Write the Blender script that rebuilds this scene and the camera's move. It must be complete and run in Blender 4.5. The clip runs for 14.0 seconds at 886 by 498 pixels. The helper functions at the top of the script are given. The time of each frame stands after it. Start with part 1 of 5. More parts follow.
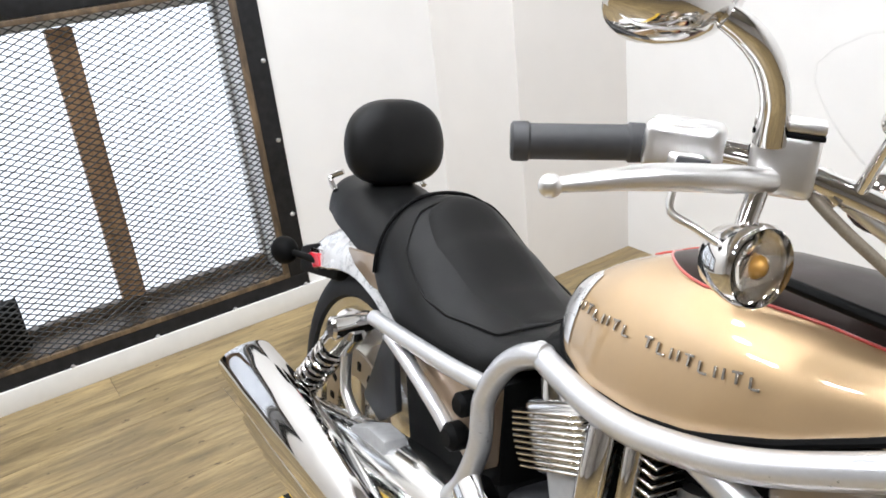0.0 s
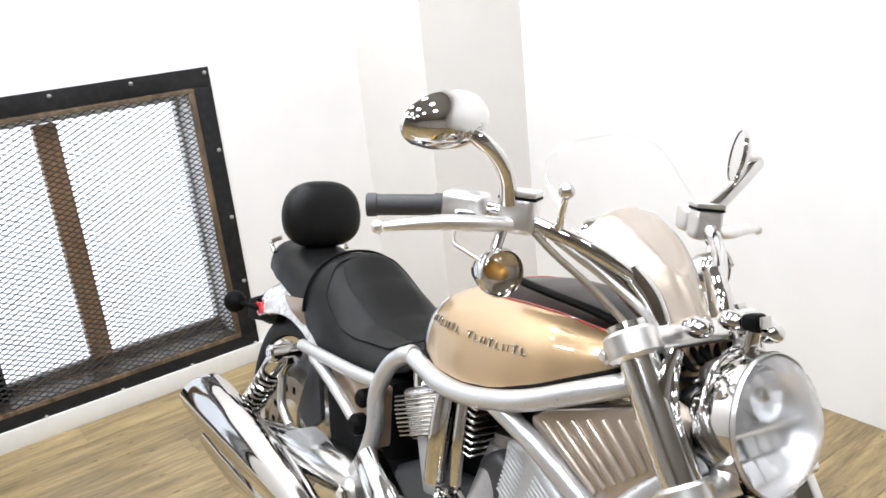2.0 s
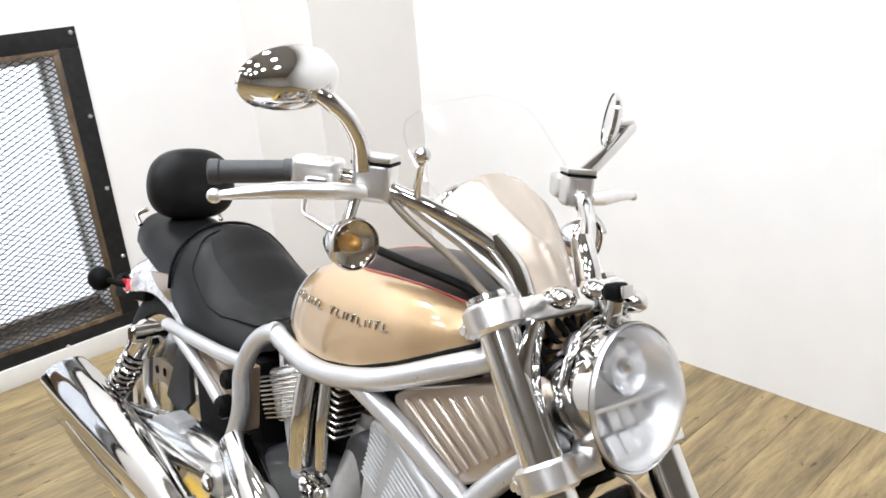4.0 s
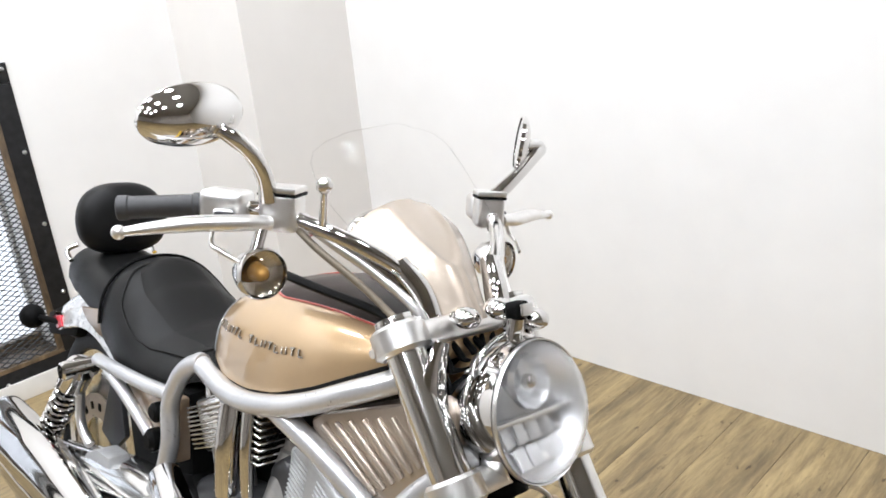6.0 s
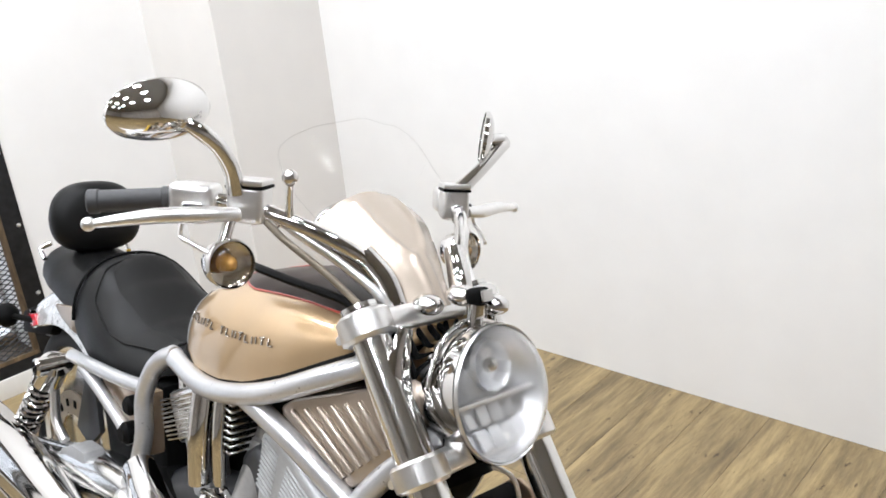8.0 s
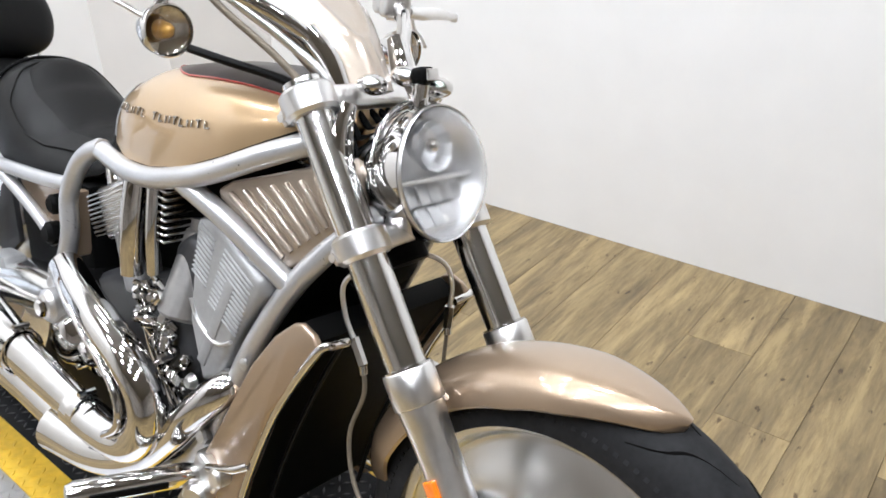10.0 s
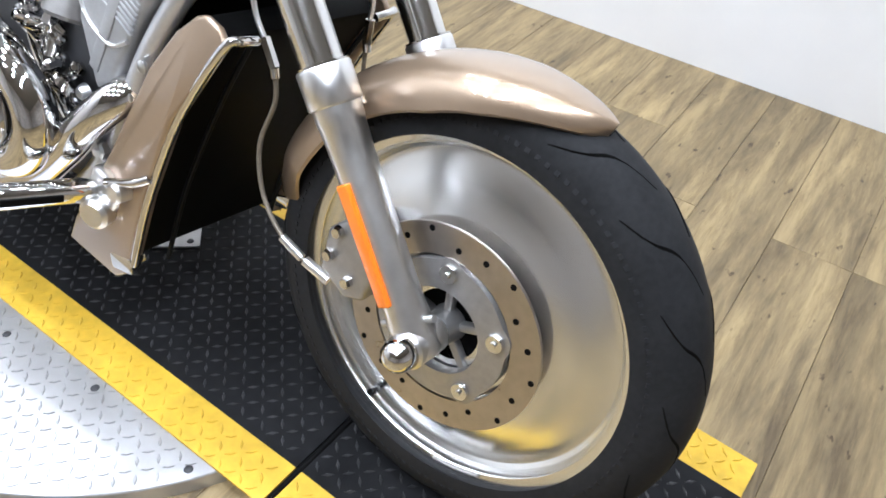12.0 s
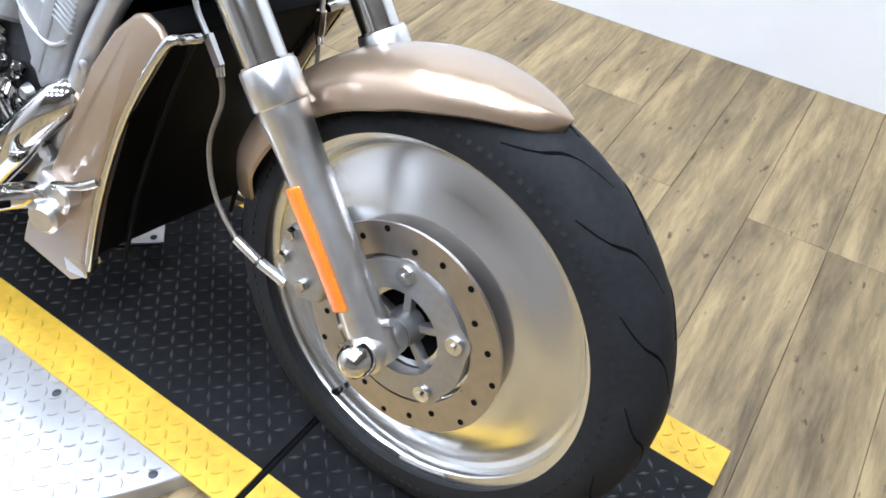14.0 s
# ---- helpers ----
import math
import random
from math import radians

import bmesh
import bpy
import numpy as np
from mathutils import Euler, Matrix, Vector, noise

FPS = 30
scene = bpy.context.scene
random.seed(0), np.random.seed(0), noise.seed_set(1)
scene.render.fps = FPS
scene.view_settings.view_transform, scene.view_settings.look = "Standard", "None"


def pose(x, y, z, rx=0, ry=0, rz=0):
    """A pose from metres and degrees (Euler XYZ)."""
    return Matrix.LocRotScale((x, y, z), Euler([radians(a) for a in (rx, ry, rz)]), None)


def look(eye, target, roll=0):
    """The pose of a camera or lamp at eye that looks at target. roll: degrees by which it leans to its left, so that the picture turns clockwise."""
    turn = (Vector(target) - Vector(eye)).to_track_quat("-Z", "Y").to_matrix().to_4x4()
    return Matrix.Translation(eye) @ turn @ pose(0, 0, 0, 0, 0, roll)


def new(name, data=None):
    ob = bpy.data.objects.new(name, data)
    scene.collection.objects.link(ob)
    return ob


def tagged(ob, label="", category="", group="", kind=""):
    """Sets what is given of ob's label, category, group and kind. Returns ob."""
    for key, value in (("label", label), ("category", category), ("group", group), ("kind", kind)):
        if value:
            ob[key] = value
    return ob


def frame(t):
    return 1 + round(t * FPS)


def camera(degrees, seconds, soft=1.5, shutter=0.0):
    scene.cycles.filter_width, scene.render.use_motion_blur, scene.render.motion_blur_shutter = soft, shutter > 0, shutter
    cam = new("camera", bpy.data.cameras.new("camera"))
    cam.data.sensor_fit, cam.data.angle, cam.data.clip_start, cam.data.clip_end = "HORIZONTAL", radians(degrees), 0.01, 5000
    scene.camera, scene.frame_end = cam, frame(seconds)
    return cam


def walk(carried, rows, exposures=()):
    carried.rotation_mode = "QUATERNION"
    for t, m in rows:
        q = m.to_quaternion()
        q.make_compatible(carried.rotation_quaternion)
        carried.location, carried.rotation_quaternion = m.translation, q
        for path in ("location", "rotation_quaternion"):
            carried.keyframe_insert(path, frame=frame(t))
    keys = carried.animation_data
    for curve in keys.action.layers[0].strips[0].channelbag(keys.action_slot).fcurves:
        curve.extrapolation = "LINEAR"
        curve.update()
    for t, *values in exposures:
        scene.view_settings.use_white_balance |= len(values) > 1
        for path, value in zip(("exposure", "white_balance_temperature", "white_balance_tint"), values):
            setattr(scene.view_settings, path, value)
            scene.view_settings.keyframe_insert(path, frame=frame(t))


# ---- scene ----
LENS = 57.44
cam = camera(LENS, 14.0, soft=1.7)
# seconds, place, yaw, pitch, roll
PATH = [
    (0.0, 1.4997, -0.5429, 1.2793, 58.80, -23.67, -6.45),
    (0.5, 1.7471, -0.5301, 1.3130, 59.51, -23.58, -4.24),
    (1.0, 1.8538, -0.6132, 1.3344, 57.16, -20.92, -5.65),
    (1.5, 1.9133, -0.7137, 1.3570, 55.11, -19.59, -6.16),
    (2.0, 1.9325, -0.6983, 1.3725, 54.95, -18.36, -6.00),
    (2.5, 1.9244, -0.6516, 1.3655, 53.34, -18.64, -4.89),
    (3.0, 1.9181, -0.6274, 1.3556, 51.82, -19.95, -4.10),
    (3.5, 1.9207, -0.6112, 1.3453, 50.41, -20.77, -4.44),
    (4.0, 1.9257, -0.5995, 1.3413, 48.62, -21.02, -4.68),
    (6.5, 2.0130, -0.5662, 1.3534, 45.29, -19.50, -5.86),
    (7.0, 2.0240, -0.5684, 1.3536, 45.11, -19.06, -5.92),
    (7.2, 2.0263, -0.5706, 1.3553, 44.83, -19.13, -5.94),
    (9.3, 2.0525, -0.6168, 1.2862, 41.61, -24.60, -4.56),
    (9.5, 2.0499, -0.6271, 1.2713, 40.68, -25.96, -3.70),
    (10.0, 2.0474, -0.6539, 1.2345, 38.37, -28.64, -1.65),
    (10.5, 2.0408, -0.6648, 1.2074, 36.05, -32.22, -0.01),
    (11.0, 2.0457, -0.6688, 1.1721, 34.21, -35.26, 1.67),
    (11.5, 2.0493, -0.6743, 1.1383, 32.58, -38.51, 3.79),
    (12.0, 2.0600, -0.6776, 1.1015, 30.52, -42.02, 5.43),
    (12.5, 2.0694, -0.6818, 1.0745, 29.30, -44.58, 5.75),
    (13.0, 2.0777, -0.6893, 1.0574, 28.08, -45.48, 6.58),
    (13.5, 2.0767, -0.6864, 1.0638, 26.43, -45.92, 7.22),
    (14.0, 2.0695, -0.6196, 1.1099, 29.34, -43.91, 4.82),
]


def eye_pose(x, y, z, yaw, pitch, roll):
    return pose(x, y, z) @ pose(0, 0, 0, 0, 0, yaw) @ pose(0, 0, 0, 90 + pitch, 0, 0) @ pose(0, 0, 0, 0, 0, roll)


EXPOSURES = [(0.0, -0.13, 5960, 10), (1.5, -0.03, 5960, 10), (4.0, -0.03, 5960, 10), (6.5, -0.18, 5960, 10), (9.5, -0.2, 5900, 10), (12.0, 0.1, 5480, 10), (14.0, 0.2, 5260, 10)]
walk(cam, [(t, eye_pose(*p)) for t, *p in PATH], EXPOSURES)

# ---------------------------------------------------------------- world and light
world = bpy.data.worlds.new("daylight")
scene.world = world
world.use_nodes = True
wn = world.node_tree.nodes
sky = wn.new("ShaderNodeTexSky")
sky.sky_type, sky.sun_disc, sky.sun_elevation, sky.sun_rotation = "NISHITA", False, radians(40), radians(100)
world.node_tree.links.new(sky.outputs[0], wn["Background"].inputs[0])
wn["Background"].inputs[1].default_value = 0.12


def lamp(name, kind, m, power, size, colour=(1, 1, 1)):
    data = bpy.data.lights.new(name, kind)
    data.energy, data.color = power, colour
    if kind == "AREA":
        data.shape, data.size = "DISK", size
    ob = new(name, data)
    ob.matrix_world = m
    return tagged(ob, kind="structure")


# ---------------------------------------------------------------- materials
def nodes_of(name, rough, metal=0.0, colour=(0.5, 0.5, 0.5)):
    m = bpy.data.materials.new(name)
    m.use_nodes = True
    t = m.node_tree
    b = t.nodes["Principled BSDF"]
    b.inputs["Base Color"].default_value = (*colour, 1)
    b.inputs["Roughness"].default_value, b.inputs["Metallic"].default_value = rough, metal
    return m, t, b


def add(t, kind, **values):
    n = t.nodes.new("ShaderNode" + kind)
    for key, value in values.items():
        n.inputs[key].default_value = value
    return n


def coords(t, scale=(1, 1, 1), rot=(0, 0, 0)):
    c, m = t.nodes.new("ShaderNodeTexCoord"), t.nodes.new("ShaderNodeMapping")
    m.inputs["Scale"].default_value, m.inputs["Rotation"].default_value = scale, rot
    t.links.new(c.outputs["Object"], m.inputs[0])
    return m.outputs[0]


def ramp(t, source, *stops):
    r = t.nodes.new("ShaderNodeValToRGB")
    while len(r.color_ramp.elements) < len(stops):
        r.color_ramp.elements.new(0.5)
    for e, (at, c) in zip(r.color_ramp.elements, stops):
        e.position, e.color = at, (*c, 1) if len(c) == 3 else c
    t.links.new(source, r.inputs[0])
    return r.outputs[0]


def plain(name, colour, rough, metal=0.0, vary=0.12, scale=30.0, bump=0.0, coat=0.0, spread=0.08, stretch=(1, 1, 1)):
    """A surface with a broad stain, a fine grain in colour and gloss, and a fine relief."""
    m, t, b = nodes_of(name, rough, metal, colour)
    v = coords(t, stretch)
    big, fine = add(t, "TexNoise", Scale=scale * 0.12, Detail=4.0), add(t, "TexNoise", Scale=scale, Detail=6.0)
    mixed = t.nodes.new("ShaderNodeMath")
    mixed.operation = "ADD"
    for n, s in ((big, 0), (fine, 1)):
        t.links.new(v, n.inputs["Vector"])
        t.links.new(n.outputs[0], mixed.inputs[s])
    half = add(t, "Math")
    half.operation, half.inputs[1].default_value = "MULTIPLY", 0.5
    t.links.new(mixed.outputs[0], half.inputs[0])
    lo, hi = [tuple(min(1, c * k) for c in colour) for k in (1 - vary, 1 + vary)]
    t.links.new(ramp(t, half.outputs[0], (0.3, lo), (0.7, hi)), b.inputs["Base Color"])
    g = add(t, "MapRange")
    g.inputs["To Min"].default_value, g.inputs["To Max"].default_value = max(0.01, rough - spread), min(1, rough + spread)
    t.links.new(half.outputs[0], g.inputs[0])
    t.links.new(g.outputs[0], b.inputs["Roughness"])
    if bump:
        u = add(t, "Bump", Strength=bump, Distance=0.002)
        t.links.new(fine.outputs[0], u.inputs["Height"])
        t.links.new(u.outputs[0], b.inputs["Normal"])
    if max(colour) < 0.03:
        b.inputs["Specular IOR Level"].default_value = 0.05
    if coat:
        b.inputs["Coat Weight"].default_value, b.inputs["Coat Roughness"].default_value = coat, 0.03
    return m


CHROME = plain("chrome", (0.70, 0.69, 0.68), 0.05, 1.0, 0.04, 14, spread=0.03)
POLISHED = plain("polished_aluminium", (0.84, 0.84, 0.83), 0.14, 1.0, 0.06, 25, spread=0.05)
BRUSHED = plain("spun_aluminium", (0.84, 0.84, 0.83), 0.22, 1.0, 0.015, 400, spread=0.015)
_t = BRUSHED.node_tree
_spin = _t.nodes.new("ShaderNodeTangent")
_spin.direction_type, _spin.axis = "RADIAL", "Y"
_t.nodes["Principled BSDF"].inputs["Anisotropic"].default_value = 0.75
_t.links.new(_spin.outputs[0], _t.nodes["Principled BSDF"].inputs["Tangent"])
SATIN = plain("satin_aluminium", (0.82, 0.81, 0.80), 0.32, 1.0, 0.08, 60, bump=0.03)
FRAME_SILVER = plain("silver_frame_paint", (0.56, 0.56, 0.57), 0.3, 0.65, 0.06, 180, coat=0.6)
CAST = plain("cast_engine_alloy", (0.36, 0.36, 0.36), 0.5, 0.45, 0.12, 90, bump=0.12)
CARRIER = plain("brake_carrier_alloy", (0.40, 0.39, 0.38), 0.4, 0.85, 0.15, 90, bump=0.1)
GREY_CASE = plain("grey_engine_case", (0.05, 0.05, 0.053), 0.45, 0.4, 0.15, 80, bump=0.1)
PAINT = plain("champagne_gold_paint", (0.46, 0.32, 0.175), 0.36, 0.6, 0.02, 900, coat=1.0, spread=0.01)
PAINT_PALE = plain("pale_gold_paint", (0.37, 0.272, 0.185), 0.32, 0.65, 0.02, 900, coat=1.0, spread=0.01)
PAINT_COWL = plain("silver_gold_paint", (0.44, 0.375, 0.31), 0.36, 0.65, 0.02, 900, coat=1.0, spread=0.01)
PAINT_BLACK = plain("gloss_black_paint", (0.020, 0.013, 0.011), 0.3, 0.0, 0.1, 300, coat=0.12)
PAINT_SILVER = plain("silver_white_paint", (0.66, 0.65, 0.64), 0.28, 0.5, 0.04, 400, coat=1.0)
PIN_RED = plain("red_pinstripe", (0.42, 0.04, 0.03), 0.3, 0, 0.1, 90, coat=0.8)
LEATHER = plain("black_vinyl", (0.006, 0.006, 0.006), 0.38, 0, 0.2, 420, bump=0.22)
LEATHER_MAT = plain("black_vinyl_insert", (0.009, 0.0088, 0.0085), 0.5, 0, 0.2, 520, bump=0.35)
for _m, _gloss in ((LEATHER, 0.16), (LEATHER_MAT, 0.10)):
    _m.node_tree.nodes["Principled BSDF"].inputs["Specular IOR Level"].default_value = _gloss
RUBBER = plain("tyre_rubber", (0.022, 0.022, 0.023), 0.5, 0, 0.25, 120, bump=0.12)
GRIP_RUBBER = plain("grip_rubber", (0.032, 0.032, 0.034), 0.55, 0, 0.15, 120)
# also colours the blocks that stand in for shade in the engine and hub
BLACK = plain("black_plastic_and_shade", (0.004, 0.004, 0.004), 0.5, 0, 0.2, 90, bump=0.05)
BLACK_METAL = plain("black_coated_metal", (0.008, 0.008, 0.008), 0.4, 0.2, 0.2, 90)
ROTOR = plain("brushed_rotor", (0.48, 0.44, 0.40), 0.3, 1.0, 0.12, 70, spread=0.1)
ORANGE = plain("orange_reflector", (0.9, 0.22, 0.01), 0.2, 0, 0.08, 300, coat=0.8)
RED = plain("red_reflector", (0.5, 0.015, 0.03), 0.2, 0, 0.1, 300, coat=0.8)
AMBER = plain("amber_bulb", (0.36, 0.19, 0.035), 0.2, 0.4, 0.15, 200, coat=0.8)
HOSE = plain("braided_hose", (0.20, 0.17, 0.13), 0.4, 0.3, 0.25, 600, bump=0.3)
TITLE = plain("letter_metal", (0.36, 0.33, 0.29), 0.25, 0.9, 0.1, 200)
WALL = plain("white_wall_paint", (0.80, 0.79, 0.775), 0.5, 0, 0.03, 8, bump=0.06)
WALL_BOX = plain("cream_wall_paint", (0.74, 0.715, 0.685), 0.55, 0, 0.03, 8, bump=0.06)
SHOP = plain("dim_shop_wall", (0.48, 0.45, 0.42), 0.7, 0, 0.5, 3)
CEILING = plain("ceiling_paint", (0.30, 0.29, 0.275), 0.7, 0, 0.03, 8)
SKIRT = plain("skirting_paint", (0.70, 0.69, 0.66), 0.45, 0, 0.06, 20)
STEEL = plain("blackened_steel", (0.028, 0.028, 0.029), 0.42, 0.5, 0.3, 40, bump=0.1)
MESH_STEEL = plain("grey_mesh_steel", (0.05, 0.05, 0.05), 0.45, 0.5, 0.2, 60)
BOLT = plain("zinc_bolt", (0.62, 0.62, 0.61), 0.32, 0.9, 0.1, 150)
YELLOW = plain("yellow_safety_paint", (0.66, 0.42, 0.03), 0.48, 0, 0.25, 45, bump=0.1)
PLATE_BLACK = plain("black_deck_paint", (0.017, 0.017, 0.018), 0.42, 0.1, 0.35, 40, bump=0.1)
TREAD_BLACK = plain("worn_black_tread", (0.08, 0.08, 0.08), 0.34, 0.5, 0.6, 60)
PLATE_ALU = plain("bare_chequer_plate", (0.52, 0.52, 0.525), 0.36, 0.8, 0.12, 35, bump=0.06)


def wood(name, light, dark, along=(1, 9, 9), knots=True):
    m, t, b = nodes_of(name, 0.42)
    info = t.nodes.new("ShaderNodeObjectInfo")
    v = coords(t, along)
    shift = add(t, "VectorMath")
    shift.operation = "ADD"
    t.links.new(v, shift.inputs[0])
    comb = t.nodes.new("ShaderNodeCombineXYZ")
    big = add(t, "Math")
    big.operation, big.inputs[1].default_value = "MULTIPLY", 40.0
    t.links.new(info.outputs["Random"], big.inputs[0])
    t.links.new(big.outputs[0], comb.inputs[0])
    t.links.new(big.outputs[0], comb.inputs[1])
    t.links.new(comb.outputs[0], shift.inputs[1])
    n1 = add(t, "TexNoise", Scale=2.2, Detail=8.0, Roughness=0.68, Distortion=0.5)
    n2 = add(t, "TexNoise", Scale=9.0, Detail=6.0, Roughness=0.7, Distortion=0.3)
    for n in (n1, n2):
        t.links.new(shift.outputs[0], n.inputs["Vector"])
    base = ramp(t, n1.outputs[0], (0.32, dark), (0.5, tuple(0.5 * (a + c) for a, c in zip(light, dark))), (0.64, light))
    grain = ramp(t, n2.outputs[0], (0.34, (0.55, 0.52, 0.48)), (0.56, (1, 1, 1)))
    mul = t.nodes.new("ShaderNodeMix")
    mul.data_type, mul.blend_type = "RGBA", "MULTIPLY"
    mul.inputs[0].default_value = 0.75
    if knots:
        n3 = add(t, "TexNoise", Scale=13.0, Detail=3.0, Roughness=0.6)
        squash = add(t, "VectorMath")
        squash.operation, squash.inputs[1].default_value = "MULTIPLY", (0.45, 1.6, 0.45)
        t.links.new(shift.outputs[0], squash.inputs[0])
        t.links.new(squash.outputs[0], n3.inputs["Vector"])
        nick = t.nodes.new("ShaderNodeMix")
        nick.data_type, nick.blend_type = "RGBA", "MULTIPLY"
        nick.inputs[0].default_value = 1.0
        t.links.new(base, nick.inputs[6])
        t.links.new(ramp(t, n3.outputs[0], (0.66, (1, 1, 1)), (0.72, (0.35, 0.30, 0.26))), nick.inputs[7])
        base = nick.outputs[2]
    t.links.new(base, mul.inputs[6])
    t.links.new(grain, mul.inputs[7])
    tone = add(t, "MapRange")
    tone.inputs["To Min"].default_value, tone.inputs["To Max"].default_value = 0.84, 1.13
    t.links.new(info.outputs["Random"], tone.inputs[0])
    hsv = add(t, "HueSaturation")
    t.links.new(tone.outputs[0], hsv.inputs["Value"])
    t.links.new(mul.outputs[2], hsv.inputs["Color"])
    t.links.new(hsv.outputs[0], b.inputs["Base Color"])
    u = add(t, "Bump", Strength=0.12, Distance=0.002)
    t.links.new(n2.outputs[0], u.inputs["Height"])
    t.links.new(u.outputs[0], b.inputs["Normal"])
    return m


FLOOR_WOOD = wood("weathered_oak_planks", (0.39, 0.29, 0.140), (0.135, 0.098, 0.05), (7, 0.8, 7))
FRAME_WOOD = wood("brown_stained_timber", (0.62, 0.38, 0.19), (0.38, 0.21, 0.095), (9, 9, 1), knots=False)


BEAD_WOOD = wood("dark_rubbed_timber", (0.22, 0.15, 0.085), (0.04, 0.03, 0.022), (9, 9, 2), knots=False)


def glassy(name, colour, rough=0.02, ior=1.45):
    m, t, b = nodes_of(name, rough, 0, colour)
    b.inputs["Transmission Weight"].default_value, b.inputs["IOR"].default_value = 1.0, ior
    return m


GLASS = glassy("clear_lens", (0.985, 0.99, 0.99), 0.22, 1.2)


def sheet(name, gloss):
    """Thin clear sheet: lets the light straight through and mirrors a little of it."""
    m = bpy.data.materials.new(name)
    m.use_nodes = True
    t = m.node_tree
    mix, clear, shine = t.nodes.new("ShaderNodeMixShader"), t.nodes.new("ShaderNodeBsdfTransparent"), add(t, "BsdfGlossy", Roughness=0.02)
    mix.inputs[0].default_value = gloss
    t.links.new(clear.outputs[0], mix.inputs[1])
    t.links.new(shine.outputs[0], mix.inputs[2])
    t.links.new(mix.outputs[0], t.nodes["Material Output"].inputs[0])
    return m


SCREEN = sheet("clear_sheet", 0.003)
SCREEN_EDGE = sheet("clear_sheet_edge", 0.09)
REFLECTOR = plain("headlight_reflector", (0.62, 0.62, 0.63), 0.3, 0.8, 0.08, 50)
MIRROR = plain("mirror_face", (0.85, 0.85, 0.85), 0.01, 1.0, 0.01, 5, spread=0.0)


def glowing(name, colour, strength):
    m, t, b = nodes_of(name, 0.5, 0, colour)
    b.inputs["Emission Color"].default_value, b.inputs["Emission Strength"].default_value = (*colour, 1), strength
    return m


DAYLIGHT = glowing("overcast_daylight", (0.96, 0.975, 1.0), 1.35)
LAMP_FACE = glowing("lamp_face", (1.0, 0.96, 0.9), 14.0)


# ---------------------------------------------------------------- mesh tools
def mesh_of(name, bm, material, smooth=38.0):
    bmesh.ops.recalc_face_normals(bm, faces=bm.faces)
    me = bpy.data.meshes.new(name)
    bm.to_mesh(me)
    bm.free()
    for p in me.polygons:
        p.use_smooth = True
    me.set_sharp_from_angle(angle=radians(smooth))
    me.materials.append(material)
    return me


def part(name, bm, material, parent=None, label="", smooth=38.0):
    ob = new(name, mesh_of(name, bm, material, smooth))
    if parent is not None:
        ob.parent = parent
    if label:
        ob["label"] = label
    return ob


def shared(name, me, parent, m):
    ob = new(name, me)
    ob.parent = parent
    ob.matrix_basis = m
    return ob


def thing(name, label, category, m=None, group="", kind=""):
    ob = new(name)
    ob.empty_display_size = 0.1
    if m is not None:
        ob.matrix_world = m
    return tagged(ob, label, category, group, kind)


def curve_through(pts, steps=6):
    """A smooth line through the points."""
    p = [Vector(q) for q in pts]
    if len(p) < 3:
        return p
    out = []
    for i in range(len(p) - 1):
        a, b, c, d = p[max(i - 1, 0)], p[i], p[i + 1], p[min(i + 2, len(p) - 1)]
        for k in range(steps):
            t = k / steps
            out.append(0.5 * (2 * b + (c - a) * t + (2 * a - 5 * b + 4 * c - d) * t * t + (3 * b - a - 3 * c + d) * t ** 3))
    return out + [p[-1]]


def skin(bm, rings, caps=True, closed=True):
    vs = [[bm.verts.new(q) for q in ring] for ring in rings]
    n = len(vs[0])
    for a, b in zip(vs, vs[1:]):
        for i in range(n if closed else n - 1):
            j = (i + 1) % n
            bm.faces.new((a[i], a[j], b[j], b[i]))
    if caps and closed:
        bm.faces.new(list(reversed(vs[0])))
        bm.faces.new(vs[-1])
    return bm


def tube(bm, pts, r, seg=14, steps=6, flat=1.0, caps=True):
    """A pipe along a smooth line; r may be one radius for each given point."""
    line = curve_through(pts, steps)
    radii = [r] * len(line)
    if not isinstance(r, (int, float)):
        radii = [float(v) for v in np.interp(np.linspace(0, len(pts) - 1, len(line)), range(len(pts)), r)]
    up = Vector((0.13, 0.21, 1)).normalized()
    rings = []
    side = None
    for i, q in enumerate(line):
        d = (line[min(i + 1, len(line) - 1)] - line[max(i - 1, 0)]).normalized()
        if side is None:
            side = d.cross(up).normalized() if abs(d.dot(up)) < 0.95 else d.cross(Vector((1, 0, 0))).normalized()
        side = (side - d * side.dot(d)).normalized()
        top = d.cross(side)
        rings.append([q + radii[i] * (math.cos(a) * side + flat * math.sin(a) * top) for a in (2 * math.pi * k / seg for k in range(seg))])
    return skin(bm, rings, caps)


def bevel(bm, width, segments=2, angle=30):
    es = [e for e in bm.edges if len(e.link_faces) == 2 and e.calc_face_angle(0) > radians(angle)]
    bmesh.ops.bevel(bm, geom=es, offset=width, segments=segments, affect="EDGES", profile=0.6, clamp_overlap=True)
    return bm


def box(bm, size, m=None, round_=0.0, segments=2):
    """A block with rounded edges, added to bm."""
    b = bmesh.new()
    bmesh.ops.create_cube(b, size=1)
    bmesh.ops.scale(b, vec=size, verts=b.verts)
    if round_:
        bmesh.ops.bevel(b, geom=b.edges[:], offset=round_, segments=segments, affect="EDGES", profile=0.6, clamp_overlap=True)
    return merge(bm, b, m)


def merge(bm, other, m=None):
    if m is not None:
        other.transform(m)
    me = bpy.data.meshes.new("part_mesh")
    other.to_mesh(me)
    other.free()
    bm.from_mesh(me)
    bpy.data.meshes.remove(me)
    return bm


